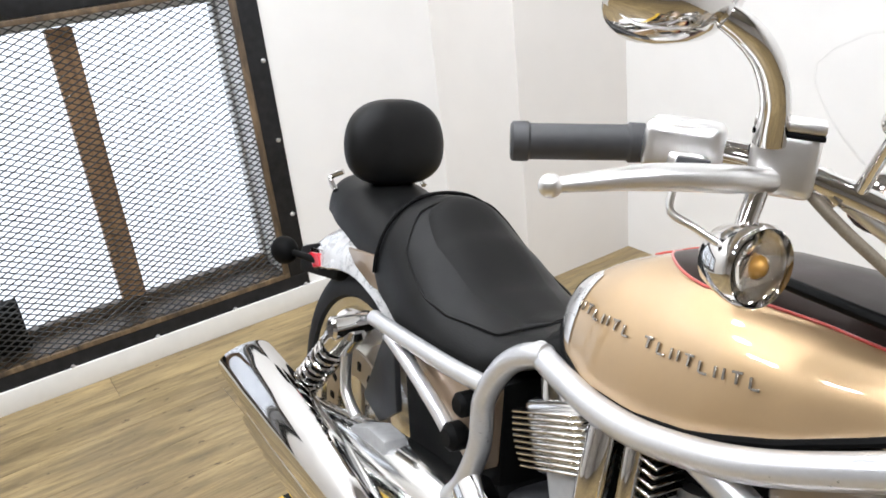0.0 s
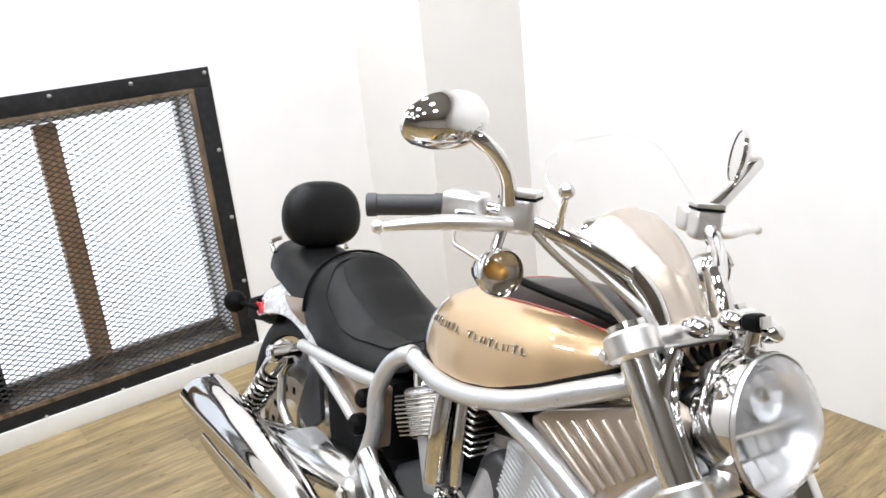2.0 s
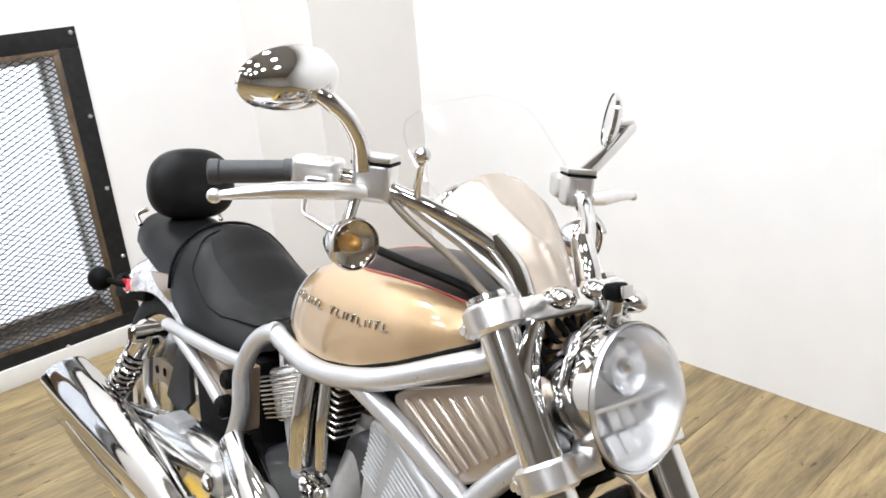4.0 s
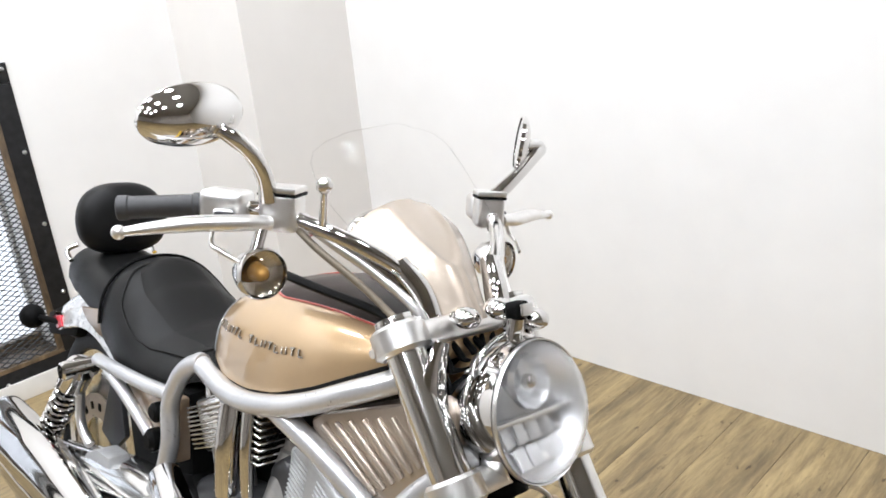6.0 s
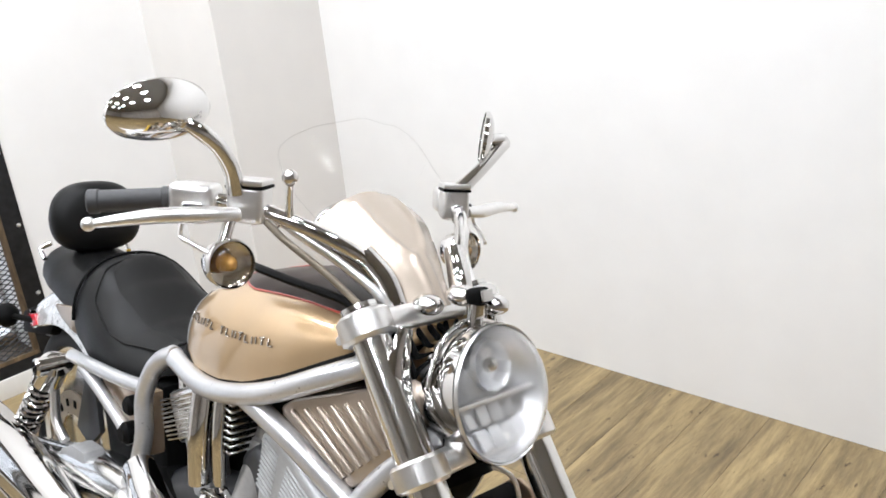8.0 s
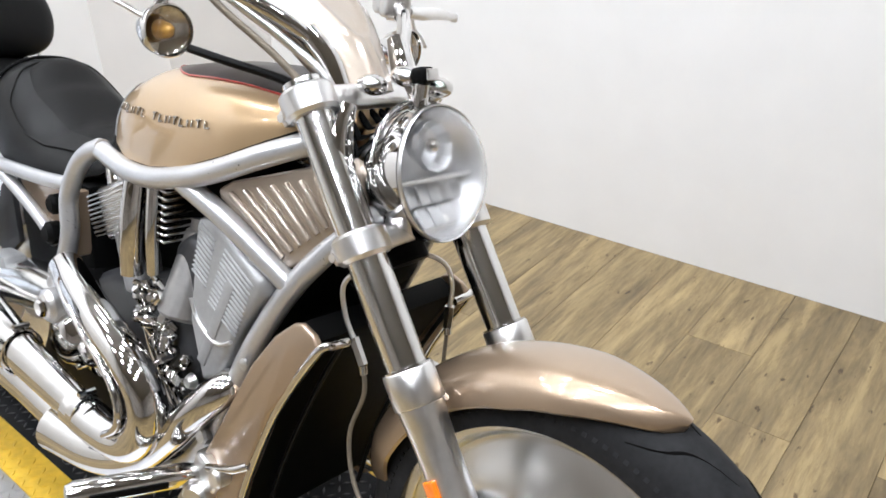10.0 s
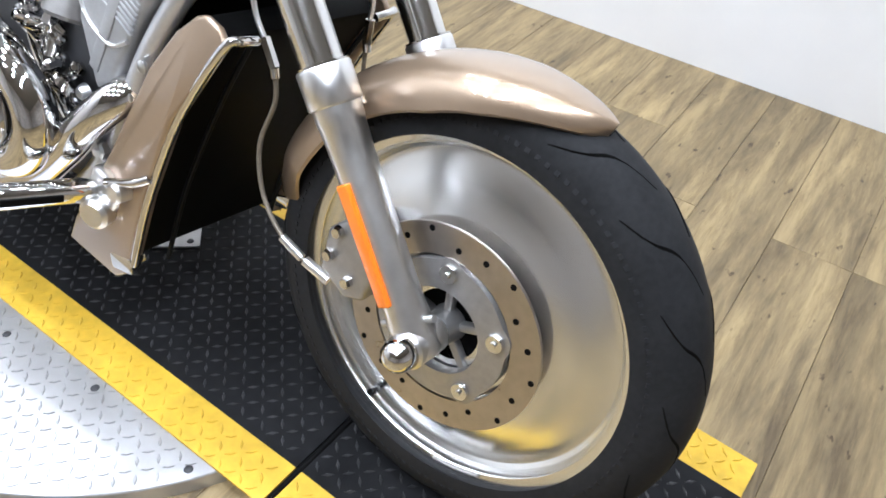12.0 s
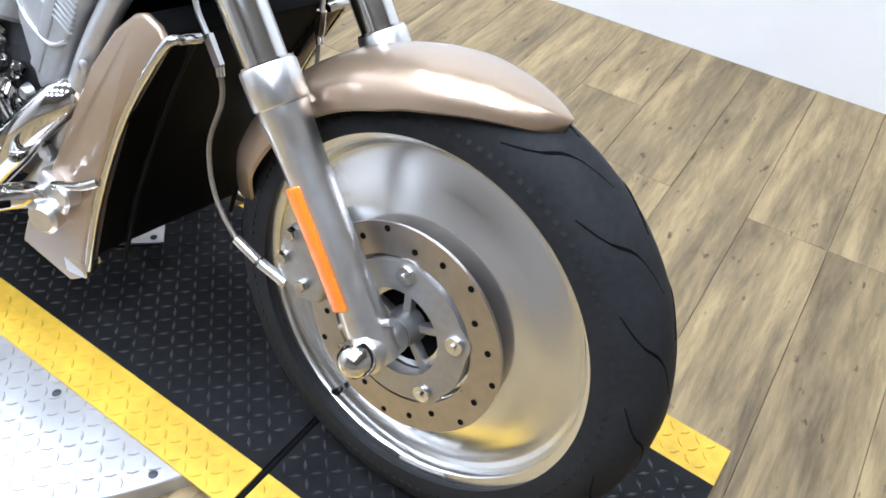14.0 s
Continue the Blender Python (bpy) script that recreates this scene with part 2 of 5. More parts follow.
def lathe(bm, profile, m=None, seg=48, closed=False):
    """Turns (radius, height) pairs about local z."""
    b = bmesh.new()
    pr = list(profile) + ([profile[0]] if closed else [])
    rings = [[(max(r, 1e-4) * math.cos(2 * math.pi * k / seg), max(r, 1e-4) * math.sin(2 * math.pi * k / seg), h) for k in range(seg)] for r, h in pr]
    skin(b, rings, caps=False)
    bmesh.ops.remove_doubles(b, verts=b.verts, dist=2e-4)
    return merge(bm, b, m)


def slab(bm, outline, y0, y1, round_=0.0, m=None, segments=2):
    """An outline in x and z, drawn out from y0 to y1."""
    b = bmesh.new()
    skin(b, [[(x, y0, z) for x, z in outline], [(x, y1, z) for x, z in outline]])
    bmesh.ops.recalc_face_normals(b, faces=b.faces)
    if round_:
        bevel(b, round_, segments)
    return merge(bm, b, m)


def ball(bm, centre, radii, seg=24, m=None):
    b = bmesh.new()
    bmesh.ops.create_uvsphere(b, u_segments=seg, v_segments=seg // 2, radius=1)
    b.transform(Matrix.Translation(centre) @ (m or Matrix()) @ Matrix.Diagonal((*radii, 1)))
    return merge(bm, b)


def stick(a, b):
    """The pose that puts local z from a to b, and the length."""
    a, b = Vector(a), Vector(b)
    d = b - a
    return Matrix.Translation(a) @ d.to_track_quat("Z", "Y").to_matrix().to_4x4(), d.length


def rod(bm, a, b, r, seg=16, r2=None, round_=0.0):
    m, n = stick(a, b)
    r2 = r if r2 is None else r2
    e = min(round_, r * 0.6)
    prof = [(0, 0), (r - e, 0), (r, e), (r2, n - e), (r2 - e, n), (0, n)] if e else [(0, 0), (r, 0), (r2, n), (0, n)]
    return lathe(bm, prof, m, seg)


def upright(p, axis):
    """A pose at p with local z along axis, which lies in the bike's middle plane, and local y to the left."""
    z = Vector(axis).normalized()
    y = Vector((0, 1, 0))
    m = Matrix((y.cross(z), y, z)).transposed().to_4x4()
    m.translation = p
    return m


SIDE = pose(0, 0, 0, 90)  # local z to -y: the bike's right side

# ---------------------------------------------------------------- room
FLOOR = -0.036
LAMP_POWER = 14.8
WX, WY = -1.039, 1.534          # window wall and long wall
WIN = (-1.257, 0.346, 0.0855, 1.087)  # opening: y0, y1, z0, z1


def wall_block(name, lo, hi, material, label):
    bm = bmesh.new()
    box(bm, [b - a for a, b in zip(lo, hi)], pose(*[(a + b) / 2 for a, b in zip(lo, hi)]))
    return tagged(part(name, bm, material), label, "wall", kind="structure")


def window_wall():
    bm = bmesh.new()
    y0, y1, z0, z1 = WIN
    for (a, b, c, d) in ((-6, y0, FLOOR, 3), (y1, WY, FLOOR, 3), (y0, y1, FLOOR, z0), (y0, y1, z1, 3)):
        box(bm, (0.24, b - a, d - c), pose(WX - 0.12, (a + b) / 2, (c + d) / 2))
    bmesh.ops.remove_doubles(bm, verts=bm.verts, dist=1e-4)
    return tagged(part("wall_window", bm, WALL), "white painted wall with a low meshed window", "wall", kind="structure")


window_wall()
wall_block("wall_long", (WX - 0.24, WY, FLOOR), (6.2, WY + 0.2, 3), WALL, "plain white painted long wall")
wall_block("wall_boxing", (WX, 1.049, FLOOR), (-0.553, WY, 3), WALL_BOX, "cream boxed-out wall column in the corner")
wall_block("wall_far", (6.0, -6, FLOOR), (6.2, WY, 3), SHOP, "dim far wall of the shop")
wall_block("wall_back", (WX - 0.24, -6.2, FLOOR), (6.2, -6, 3), SHOP, "dim far wall of the shop")
bm = bmesh.new()
box(bm, (7.6, 8.2, 0.2), pose(2.5, -2.2, 3.1))
tagged(part("ceiling", bm, CEILING), "plain pale ceiling", "ceiling", kind="structure")

# skirting under the window and along the boxing
bm = bmesh.new()
box(bm, (0.016, 6.98, 0.075), pose(WX + 0.008, -2.5, FLOOR + 0.0375), 0.003)
tagged(part("baseboard", bm, SKIRT), "low off-white skirting board", "skirting", kind="structure")

# the ceiling's downlights, seen as points of light in the chrome
LAMPS = [(x, y) for x in (-0.5, 0.5, 1.5, 2.5) for y in (-2.1, -1.25, -0.4, 0.5)]
for lx, ly in LAMPS:
    root = thing("ceiling_light", "round recessed ceiling downlight, lit", "ceiling light", pose(lx, ly, 2.99), "ceiling lights")
    bm = lathe(bmesh.new(), [(0.121, 0.012), (0.145, 0.012), (0.148, 0.0), (0.127, -0.006), (0.121, 0.0)], closed=True)
    part("trim_ring", bm, SATIN, root)
    bm = lathe(bmesh.new(), [(0, 0.004), (0.12, 0.004), (0.12, 0.012), (0, 0.012)])
    part("lamp_face", bm, LAMP_FACE, root)
    lamp("downlight", "AREA", pose(lx, ly, 2.97), LAMP_POWER, 0.24, (1.0, 0.985, 0.96))

# floor: a sheet and planks along y
floor = tagged(new("floor"), "weathered oak plank floor", "floor", kind="structure")
bm = bmesh.new()
box(bm, (7.2, 7.9, 0.1), pose(2.6, -2.3, FLOOR - 0.052 - 0.008))
part("subfloor", bm, FLOOR_WOOD, floor)


# ---------------------------------------------------------------- window
def window():
    y0, y1, z0, z1 = WIN
    cy, cz, w, h = (y0 + y1) / 2, (z0 + z1) / 2, y1 - y0, z1 - z0
    root = tagged(new("window_1"), "low window behind black expanded steel mesh", "window", kind="structure")
    root.matrix_world = pose(WX, 0, 0)
    # steel angle flange on the wall, mitred
    f = 0.069
    for n, (a, b, c, d) in enumerate(((y0 - f, y1 + f, z1, z1 + f), (y0 - f, y1 + f, z0 - f, z0), (y0 - f, y0, z0, z1), (y1, y1 + f, z0, z1))):
        bm = box(bmesh.new(), (0.006, b - a - 0.001, d - c - 0.001), pose(0.004, (a + b) / 2, (c + d) / 2), 0.0015)
        part("steel_flange", bm, STEEL, root)
    # timber reveal
    t, depth = 0.022, 0.22
    for (a, b, c, d) in ((y0, y1, z1 - t, z1), (y0, y1, z0, z0 + t), (y0, y0 + t, z0 + t, z1 - t), (y1 - t, y1, z0 + t, z1 - t)):
        bm = box(bmesh.new(), (depth, b - a - 0.002, d - c - 0.002), pose(-depth / 2 - 0.002, (a + b) / 2, (c + d) / 2), 0.003)
        part("reveal_board", bm, BEAD_WOOD if d < z0 + 0.1 else WALL, root, "timber sill board" if d < z0 + 0.1 else "white painted reveal")
    # narrow timber bead between the flange and the mesh
    for (a, b, c, d) in ((y0, y1, z1 - 0.018, z1), (y0, y1, z0, z0 + 0.018), (y1 - 0.024, y1, z0 + 0.018, z1 - 0.018)):
        part("timber_bead", box(bmesh.new(), (0.010, b - a - 0.001, d - c - 0.001), pose(0.0035, (a + b) / 2, (c + d) / 2), 0.002), BEAD_WOOD, root, "dark rubbed timber bead")
    # sash: rails, stiles and mullions
    q = -0.15
    for (a, b, c, d) in ((y0 + t, y1 - t, z0 + t, z0 + 0.055), (y0 + t, y1 - t, z1 - 0.05, z1 - t), (y1 - 0.034, y1 - t, z0 + 0.055, z1 - 0.05), (y0 + t, y0 + 0.06, z0 + 0.055, z1 - 0.05)):
        part("sash_rail", box(bmesh.new(), (0.035, b - a, d - c), pose(q, (a + b) / 2, (c + d) / 2), 0.004), BEAD_WOOD if d < z0 + 0.1 else SKIRT, root)
    for my in (MULLION, MULLION - 0.56):
        part("mullion", box(bmesh.new(), (0.045, 0.078, h - 0.11), pose(q, my, cz), 0.004), FRAME_WOOD, root)
    pane = part("pane", box(bmesh.new(), (0.004, w - 0.1, h - 0.1), pose(q - 0.004, cy, cz)), SCREEN, root)
    pane.visible_shadow = False
    # expanded steel mesh: two families of thin slanting strands
    bm = bmesh.new()
    px, pz = 0.040, 0.0195
    slope = pz / px
    s = 0.0017
    k0 = int(-(w * slope) / pz) - 2
    for sign in (1, -1):
        for k in range(k0, int((h + w * slope) / pz) + 3):
            c = k * pz
            za = c
            zb = za + sign * slope * w
            u0, u1 = 0.0, 1.0
            dz = zb - za
            lo, hi = sorted(((0 - za) / dz, (h - za) / dz))
            u0, u1 = max(u0, lo), min(u1, hi)
            if u1 - u0 < 0.004:
                continue
            a = Vector((0.0, y0 + w * u0, z0 + za + dz * u0))
            b = Vector((0.0, y0 + w * u1, z0 + za + dz * u1))
            nrm = Vector((0, -dz, w)).normalized()
            ring = lambda p: [p + Vector((0.0019 * sign, 0, 0)) + i * 0.0018 * Vector((1, 0, 0)) + j * s * nrm for i, j in ((-1, -1), (1, -1), (1, 1), (-1, 1))]
            skin(bm, [ring(a), ring(b)])
    ob = part("expanded_mesh", bm, MESH_STEEL, root, "black expanded steel mesh")
    ob["kind"] = "stuff"
    # round-headed bolts in the flange
    bolt = mesh_of("bolt", lathe(bmesh.new(), [(0.0, 0.007), (0.004, 0.0066), (0.0075, 0.003), (0.008, 0.0)], pose(0, 0, 0, 0, 90), 14), BOLT)
    ys = [0.397 - 0.269 * i for i in range(7)]
    for y in ys:
        for z in (0.040, 1.1356):
            shared("bolt", bolt, root, pose(0.007, y, z))
    for z in (0.314, 0.580, 0.846):
        shared("bolt", bolt, root, pose(0.007, 0.397, z))
    # the dark box on the outer sill
    part("sill_block", box(bmesh.new(), (0.05, 0.16, 0.16), pose(-0.09, -0.575, z0 + 0.11), 0.006), BLACK, root, "dark block standing on the sill")


MULLION = -0.155
window()
bm = box(bmesh.new(), (0.02, 6.0, 4.0), pose(WX - 1.2, -0.4, 1.0))
tagged(part("backdrop", bm, DAYLIGHT), "bright overcast daylight outside", "sky", kind="structure")

# ---------------------------------------------------------------- turntable and bike ramp
DECK = pose(0, 0, 0, 0, 0, -2.3)


def lozenges(bm, inside, x0, x1, y0, y1, z, pitch=0.0225, slope=0.0, xs=0.0):
    """Raised lozenge treads, turned by quarter turns like a chequer plate."""
    i = 0
    nx, ny = int((x1 - x0) / pitch), int((y1 - y0) / pitch)
    for ix in range(nx + 1):
        for iy in range(ny + 1):
            x, y = x0 + ix * pitch, y0 + iy * pitch
            if not inside(x, y):
                continue
            a = radians(45 if (ix + iy) % 2 else -45)
            u, v = Vector((math.cos(a), math.sin(a), 0)), Vector((-math.sin(a), math.cos(a), 0))
            p = Vector((x, y, z + slope * (x - xs)))
            l, w, t = 0.0105, 0.0030, Vector((0, 0, 0.0020))
            base = [p + l * u, p + w * v, p - l * u, p - w * v]
            top = [p + 0.6 * l * u + t, p + 0.55 * w * v + t, p - 0.6 * l * u + t, p - 0.55 * w * v + t]
            vb, vt = [bm.verts.new(q) for q in base], [bm.verts.new(q) for q in top]
            bm.faces.new(vt)
            for k in range(4):
                bm.faces.new((vb[k], vb[(k + 1) % 4], vt[(k + 1) % 4], vt[k]))
    return bm


def turntable():
    root = thing("turntable", "round bare aluminium chequer-plate turntable on the plank floor", "turntable", pose(0.944, 0.05, 0))
    r, h = 0.593, -0.004
    bm = lathe(bmesh.new(), [(0, FLOOR), (r, FLOOR), (r, h - 0.002), (r - 0.002, h), (0, h)], seg=128)
    part("disc", bm, PLATE_ALU, root)
    bm = lozenges(bmesh.new(), lambda x, y: x * x + y * y < (r - 0.015) ** 2, -r, r, -r, r, h)
    part("tread", bm, PLATE_ALU, root, "raised lozenge tread")["kind"] = "stuff"
    screw = mesh_of("screw", lathe(bmesh.new(), [(0, 0.0022), (0.005, 0.002), (0.0075, 0.0)], None, 14), GREY_CASE)
    for x, y in ((0.469, -0.331), (0.233, -0.315), (0.02, -0.33)):
        shared("screw", screw, root, pose(x, y, h))


def ramp_track():
    root = thing("bike_ramp", "black chequer-plate ramp track with yellow painted edges", "ramp", DECK)
    y0, y1, b = -0.2, 0.365, 0.078
    x0, hinge, x1 = -0.06, 1.550, 2.122
    for name, (a, c), mat, lab in (("edge_band", (y0, y0 + b), YELLOW, "scuffed yellow edge band"), ("track_plate", (y0 + b, y1 - b), PLATE_BLACK, ""), ("edge_band", (y1 - b, y1), YELLOW, "scuffed yellow edge band")):
        bm = box(bmesh.new(), (hinge - x0, c - a, 0.005), pose((x0 + hinge) / 2, (a + c) / 2, -0.0005))
        p = part(name, bm, mat, root, lab)
        bm = lozenges(bmesh.new(), lambda x, y: a + 0.008 < y < c - 0.008, -0.03, hinge - 0.015, y0 + 0.01, y1, 0.002)
        part("tread", bm, TREAD_BLACK if mat == PLATE_BLACK else mat, p)["kind"] = "stuff"
        # sloping flap past the hinge
        m = Matrix.Translation((hinge + 0.012, 0, -0.0005)) @ pose(0, 0, 0, 0, 1.9)
        n = x1 - hinge - 0.012
        bm = box(bmesh.new(), (n, c - a, 0.005), m @ pose(n / 2, (a + c) / 2, 0))
        p = part("flap_" + name, bm, mat, root, lab)
        t = lozenges(bmesh.new(), lambda x, y: a + 0.008 < y < c - 0.008, 0.012, n - 0.01, y0 + 0.01, y1, 0.0025)
        t.transform(m)
        part("tread", t, TREAD_BLACK if mat == PLATE_BLACK else mat, p)["kind"] = "stuff"
    bm = rod(bmesh.new(), (hinge + 0.005, y0 - 0.003, -0.004), (hinge + 0.005, y1 + 0.012, -0.004), 0.0055, 12)
    part("hinge_pin", bm, BLACK_METAL, root)
    part("hinge_tab", box(bmesh.new(), (0.012, 0.02, 0.022), pose(hinge + 0.005, y0 - 0.004, -0.012), 0.002), BLACK_METAL, root)
    part("flap_skirt", slab(bmesh.new(), [(hinge + 0.02, -0.004), (x1 - 0.01, -0.0225), (x1 - 0.01, FLOOR), (hinge + 0.02, FLOOR)], y0 + 0.004, y1 - 0.004), BLACK_METAL, root)
    # a bare foot plate bolted on the track
    bm = bmesh.new()
    corner = [(0.90, -0.024), (1.06, 0.117), (0.985, 0.19), (0.86, 0.09)]
    skin(bm, [[(x, y, 0.0045) for x, y in corner], [(x, y, 0.0085) for x, y in corner]])
    part("foot_plate", bm, PLATE_ALU, root, "bare aluminium foot plate")
    part("plate_screw", lathe(bmesh.new(), [(0, 0.003), (0.005, 0.0025), (0.007, 0)], pose(1.035, 0.115, 0.0085), 12), GREY_CASE, root)


turntable()
ramp_track()


# ---------------------------------------------------------------- motorcycle, built upright: x ahead, y left, z up
AXLE = Vector((1.713, 0, 0.325))
REAR = Vector((0.24, 0, 0.325))
LEANED = Matrix.Translation((1.713, 0, 0.319)) @ pose(0, 0, 0, 0, 0, -2.6) @ pose(0, 0, 0, -12.3) @ Matrix.Translation(-AXLE)
bike = thing("motorcycle", "champagne gold and silver cruiser motorcycle leaning on its side stand", "motorcycle", LEANED)


def both(f, name, material, label="", smooth=38.0):
    """The same part on the right and on the left of the bike."""
    for s in (-1, 1):
        part(name, f(bmesh.new(), s), material, bike, label, smooth)


def section(r, w, a):
    """The tyre's outline: radius and side step at the angle a from the crown."""
    return r - 0.060 * (1 - math.cos(a)) * (1 if abs(a) < 1.3 else 1 + 0.12 * (abs(a) - 1.3)), w * math.copysign(abs(math.sin(a)) ** 0.92, a)


def wheel(centre, name, r_tyre, w, r_rim, y_rim):
    at = Matrix.Translation(centre) @ SIDE
    ring = [section(r_tyre, w, a) for a in np.linspace(-1.75, 1.75, 33)]
    ring += [(r_rim - 0.004, w * 0.72), (r_rim - 0.012, 0), (r_rim - 0.004, -w * 0.72)]
    b = lathe(bmesh.new(), ring, at, 96, closed=True)
    return b


# front wheel: solid disc, rim lip, tyre
AT_F = Matrix.Translation(AXLE) @ SIDE


def disc_wheel(m):
    half = [(0.050, 0.060), (0.105, 0.058), (0.112, 0.052), (0.150, 0.047), (0.190, 0.036), (0.216, 0.023), (0.2265, 0.0225), (0.2325, 0.027), (0.236, 0.039), (0.2385, 0.0415), (0.246, 0.0425), (0.2575, 0.0475), (0.2595, 0.046), (0.259, 0.041)]
    ring = half + [(r, -h) for r, h in reversed(half)]
    return lathe(bmesh.new(), ring, m, 112, closed=True)


front_wheel = part("front_wheel", disc_wheel(AT_F), BRUSHED, bike, "solid polished aluminium disc wheel", 30)
tyre = part("tyre", wheel(AXLE, "tyre", 0.3225, 0.0565, 0.258, 0.045), RUBBER, front_wheel, "black road tyre with curved grooves")


def grooves(parent, centre, r, w, count):
    """Curved rain grooves: thin dark slots sunk round the tread."""
    groove = plain("tread_groove", (0.006, 0.006, 0.006), 0.8, 0, 0.2, 90)
    for s in (-1, 1):
        for k in range(count):
            a0 = 2 * math.pi * (k + (0.5 if s > 0 else 0)) / count
            rings = []
            for i in range(11):
                u = i / 10
                rr, h = section(r, w, s * (0.10 + 1.0 * u))
                a = a0 + 0.42 * u - 0.05 * u * u + 0.035 * math.sin(2 * math.pi * u)
                t = 0.0052 * math.sin(math.pi * min(1, max(0, 0.06 + 0.9 * u))) + 0.0006
                da, dh = t / rr * 0.9, t * 0.35
                ring = []
                for (p, q, e) in ((-1, -1, 0.0006), (1, 1, 0.0006), (1, 1, -0.004), (-1, -1, -0.004)):
                    ang, hh, rad = a + p * da, h + q * dh, rr + e
                    ring.append((rad * math.cos(ang), rad * math.sin(ang), hh))
                rings.append(ring)
            b = skin(bmesh.new(), rings)
            b.transform(Matrix.Translation(centre) @ SIDE)
            part("groove", b, groove, parent)


grooves(tyre, AXLE, 0.3225, 0.0565, 16)
# serrated bead line at the rim
bm = bmesh.new()
for k in range(120):
    a = 2 * math.pi * k / 120
    box(bm, (0.010, 0.006, 0.0014), AT_F @ pose(0, 0, 0, 0, 0, math.degrees(a)) @ pose(0.2735, 0, 0.055, 0, 25, 0))
part("bead_serration", bm, RUBBER, tyre)["kind"] = "stuff"
# valve and balance weight
part("valve", rod(bmesh.new(), AXLE + Vector((-0.105, -0.03, -0.208)), AXLE + Vector((-0.098, -0.052, -0.192)), 0.005, 12), BLACK, front_wheel)
bm = bmesh.new()
tube(bm, [AXLE + Vector((0.24 * math.cos(a), -0.044, 0.24 * math.sin(a))) for a in np.radians(np.linspace(-84, -66, 6))], 0.0032, 8)
part("balance_weight", bm, SATIN, front_wheel)


def rotor(centre, parent, side, r=0.146):
    m = Matrix.Translation(centre) @ SIDE
    y = 0.072 * side
    b = lathe(bmesh.new(), [(0.104, y - 0.0025), (r, y - 0.0025), (r, y + 0.0025), (0.104, y + 0.0025)], m, 96, closed=True)
    disc = part("brake_rotor", b, ROTOR, parent, "drilled brushed steel brake disc")
    hole = mesh_of("vent_hole", lathe(bmesh.new(), [(0, 0.0006), (0.0042, 0.0006), (0.0042, -0.002), (0, -0.002)], None, 12), BLACK)
    for k in range(20):
        a = 2 * math.pi * k / 20
        rr = (0.138, 0.128, 0.119)[k % 3]
        shared("vent_hole", hole, disc, m @ pose(rr * math.cos(a), rr * math.sin(a), y + 0.0025 * side + (0.0002 if side > 0 else -0.0002)))
    # carrier: a scalloped ring with five lugs
    n = 100
    outer, inner = [], []
    for k in range(n):
        a = 2 * math.pi * k / n
        lug = max(0, math.cos(5 * (a - 0.35))) ** 3
        outer.append((0.098 + 0.008 * lug, a))
        inner.append((0.061, a))
    b = bmesh.new()
    rings = []
    for rr, hh in ((outer, y - 0.004), (outer, y + 0.005 * side), (inner, y + 0.008 * side), (inner, y - 0.01 * side)):
        rings.append([(r_ * math.cos(a), r_ * math.sin(a), hh) for r_, a in rr])
    skin(b, rings + [rings[0]], caps=False)
    bmesh.ops.remove_doubles(b, verts=b.verts, dist=1e-5)
    b.transform(m)
    carrier = part("rotor_carrier", b, CARRIER, parent, "cast alloy disc carrier")
    for k in range(5):
        a = 0.35 + 2 * math.pi * k / 5
        c = m @ pose(0.086 * math.cos(a), 0.086 * math.sin(a), y + 0.006 * side)
        b = lathe(bmesh.new(), [(0, 0.010), (0.004, 0.010), (0.0045, 0.006), (0.0115, 0.006), (0.013, 0.003), (0.013, 0)], c if side > 0 else c @ pose(0, 0, 0, 180), 18)
        part("carrier_bolt", b, POLISHED, carrier)
    # hub with three webs; a black disc behind them is painted-in shade
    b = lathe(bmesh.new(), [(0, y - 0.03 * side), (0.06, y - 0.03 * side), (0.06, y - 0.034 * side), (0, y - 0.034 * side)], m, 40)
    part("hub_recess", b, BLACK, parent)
    b = bmesh.new()
    for k in range(5):
        a = math.degrees(2 * math.pi * (k + 0.3) / 5)
        box(b, (0.045, 0.012, 0.014), m @ pose(0, 0, 0, 0, 0, a) @ pose(0.04, 0, y - 0.014 * side), 0.004)
    lathe(b, [(0.0, y + 0.012 * side), (0.022, y + 0.012 * side), (0.026, y - 0.02 * side), (0, y - 0.02 * side)], m, 30)
    part("hub", b, CARRIER, parent)


rotor(AXLE, front_wheel, 1)
rotor(AXLE, front_wheel, -1)

# fork
FK_T, FK_B = Vector((1.285, 0, 0.925)), Vector((1.711, 0, 0.328))
FK = (FK_B - FK_T).normalized()


def fy(s):
    return -0.122 if s < 0 else 0.086


def on_fork(d, y=0.0):
    """A point d metres down the fork's line."""
    return FK_T + FK * d + Vector((0, y, 0))


FL = (FK_B - FK_T).length


def fork_upper(b, s):
    return rod(b, on_fork(0.0, fy(s)), on_fork(0.40, fy(s)), 0.0262, 32)


def fork_slider(b, s):
    m, n = stick(on_fork(0.385, fy(s)), on_fork(FL + 0.02, fy(s)))
    lathe(b, [(0.024, -0.004), (0.0315, 0.0), (0.0335, 0.003), (0.0335, 0.045), (0.0325, 0.0465), (0.0300, 0.0475), (0.0296, 0.066), (0.0285, 0.069), (0.0268, 0.11), (0.0265, n - 0.08), (0.0285, n - 0.045), (0.0285, n - 0.008), (0.024, n), (0, n)], m, 36)
    return b


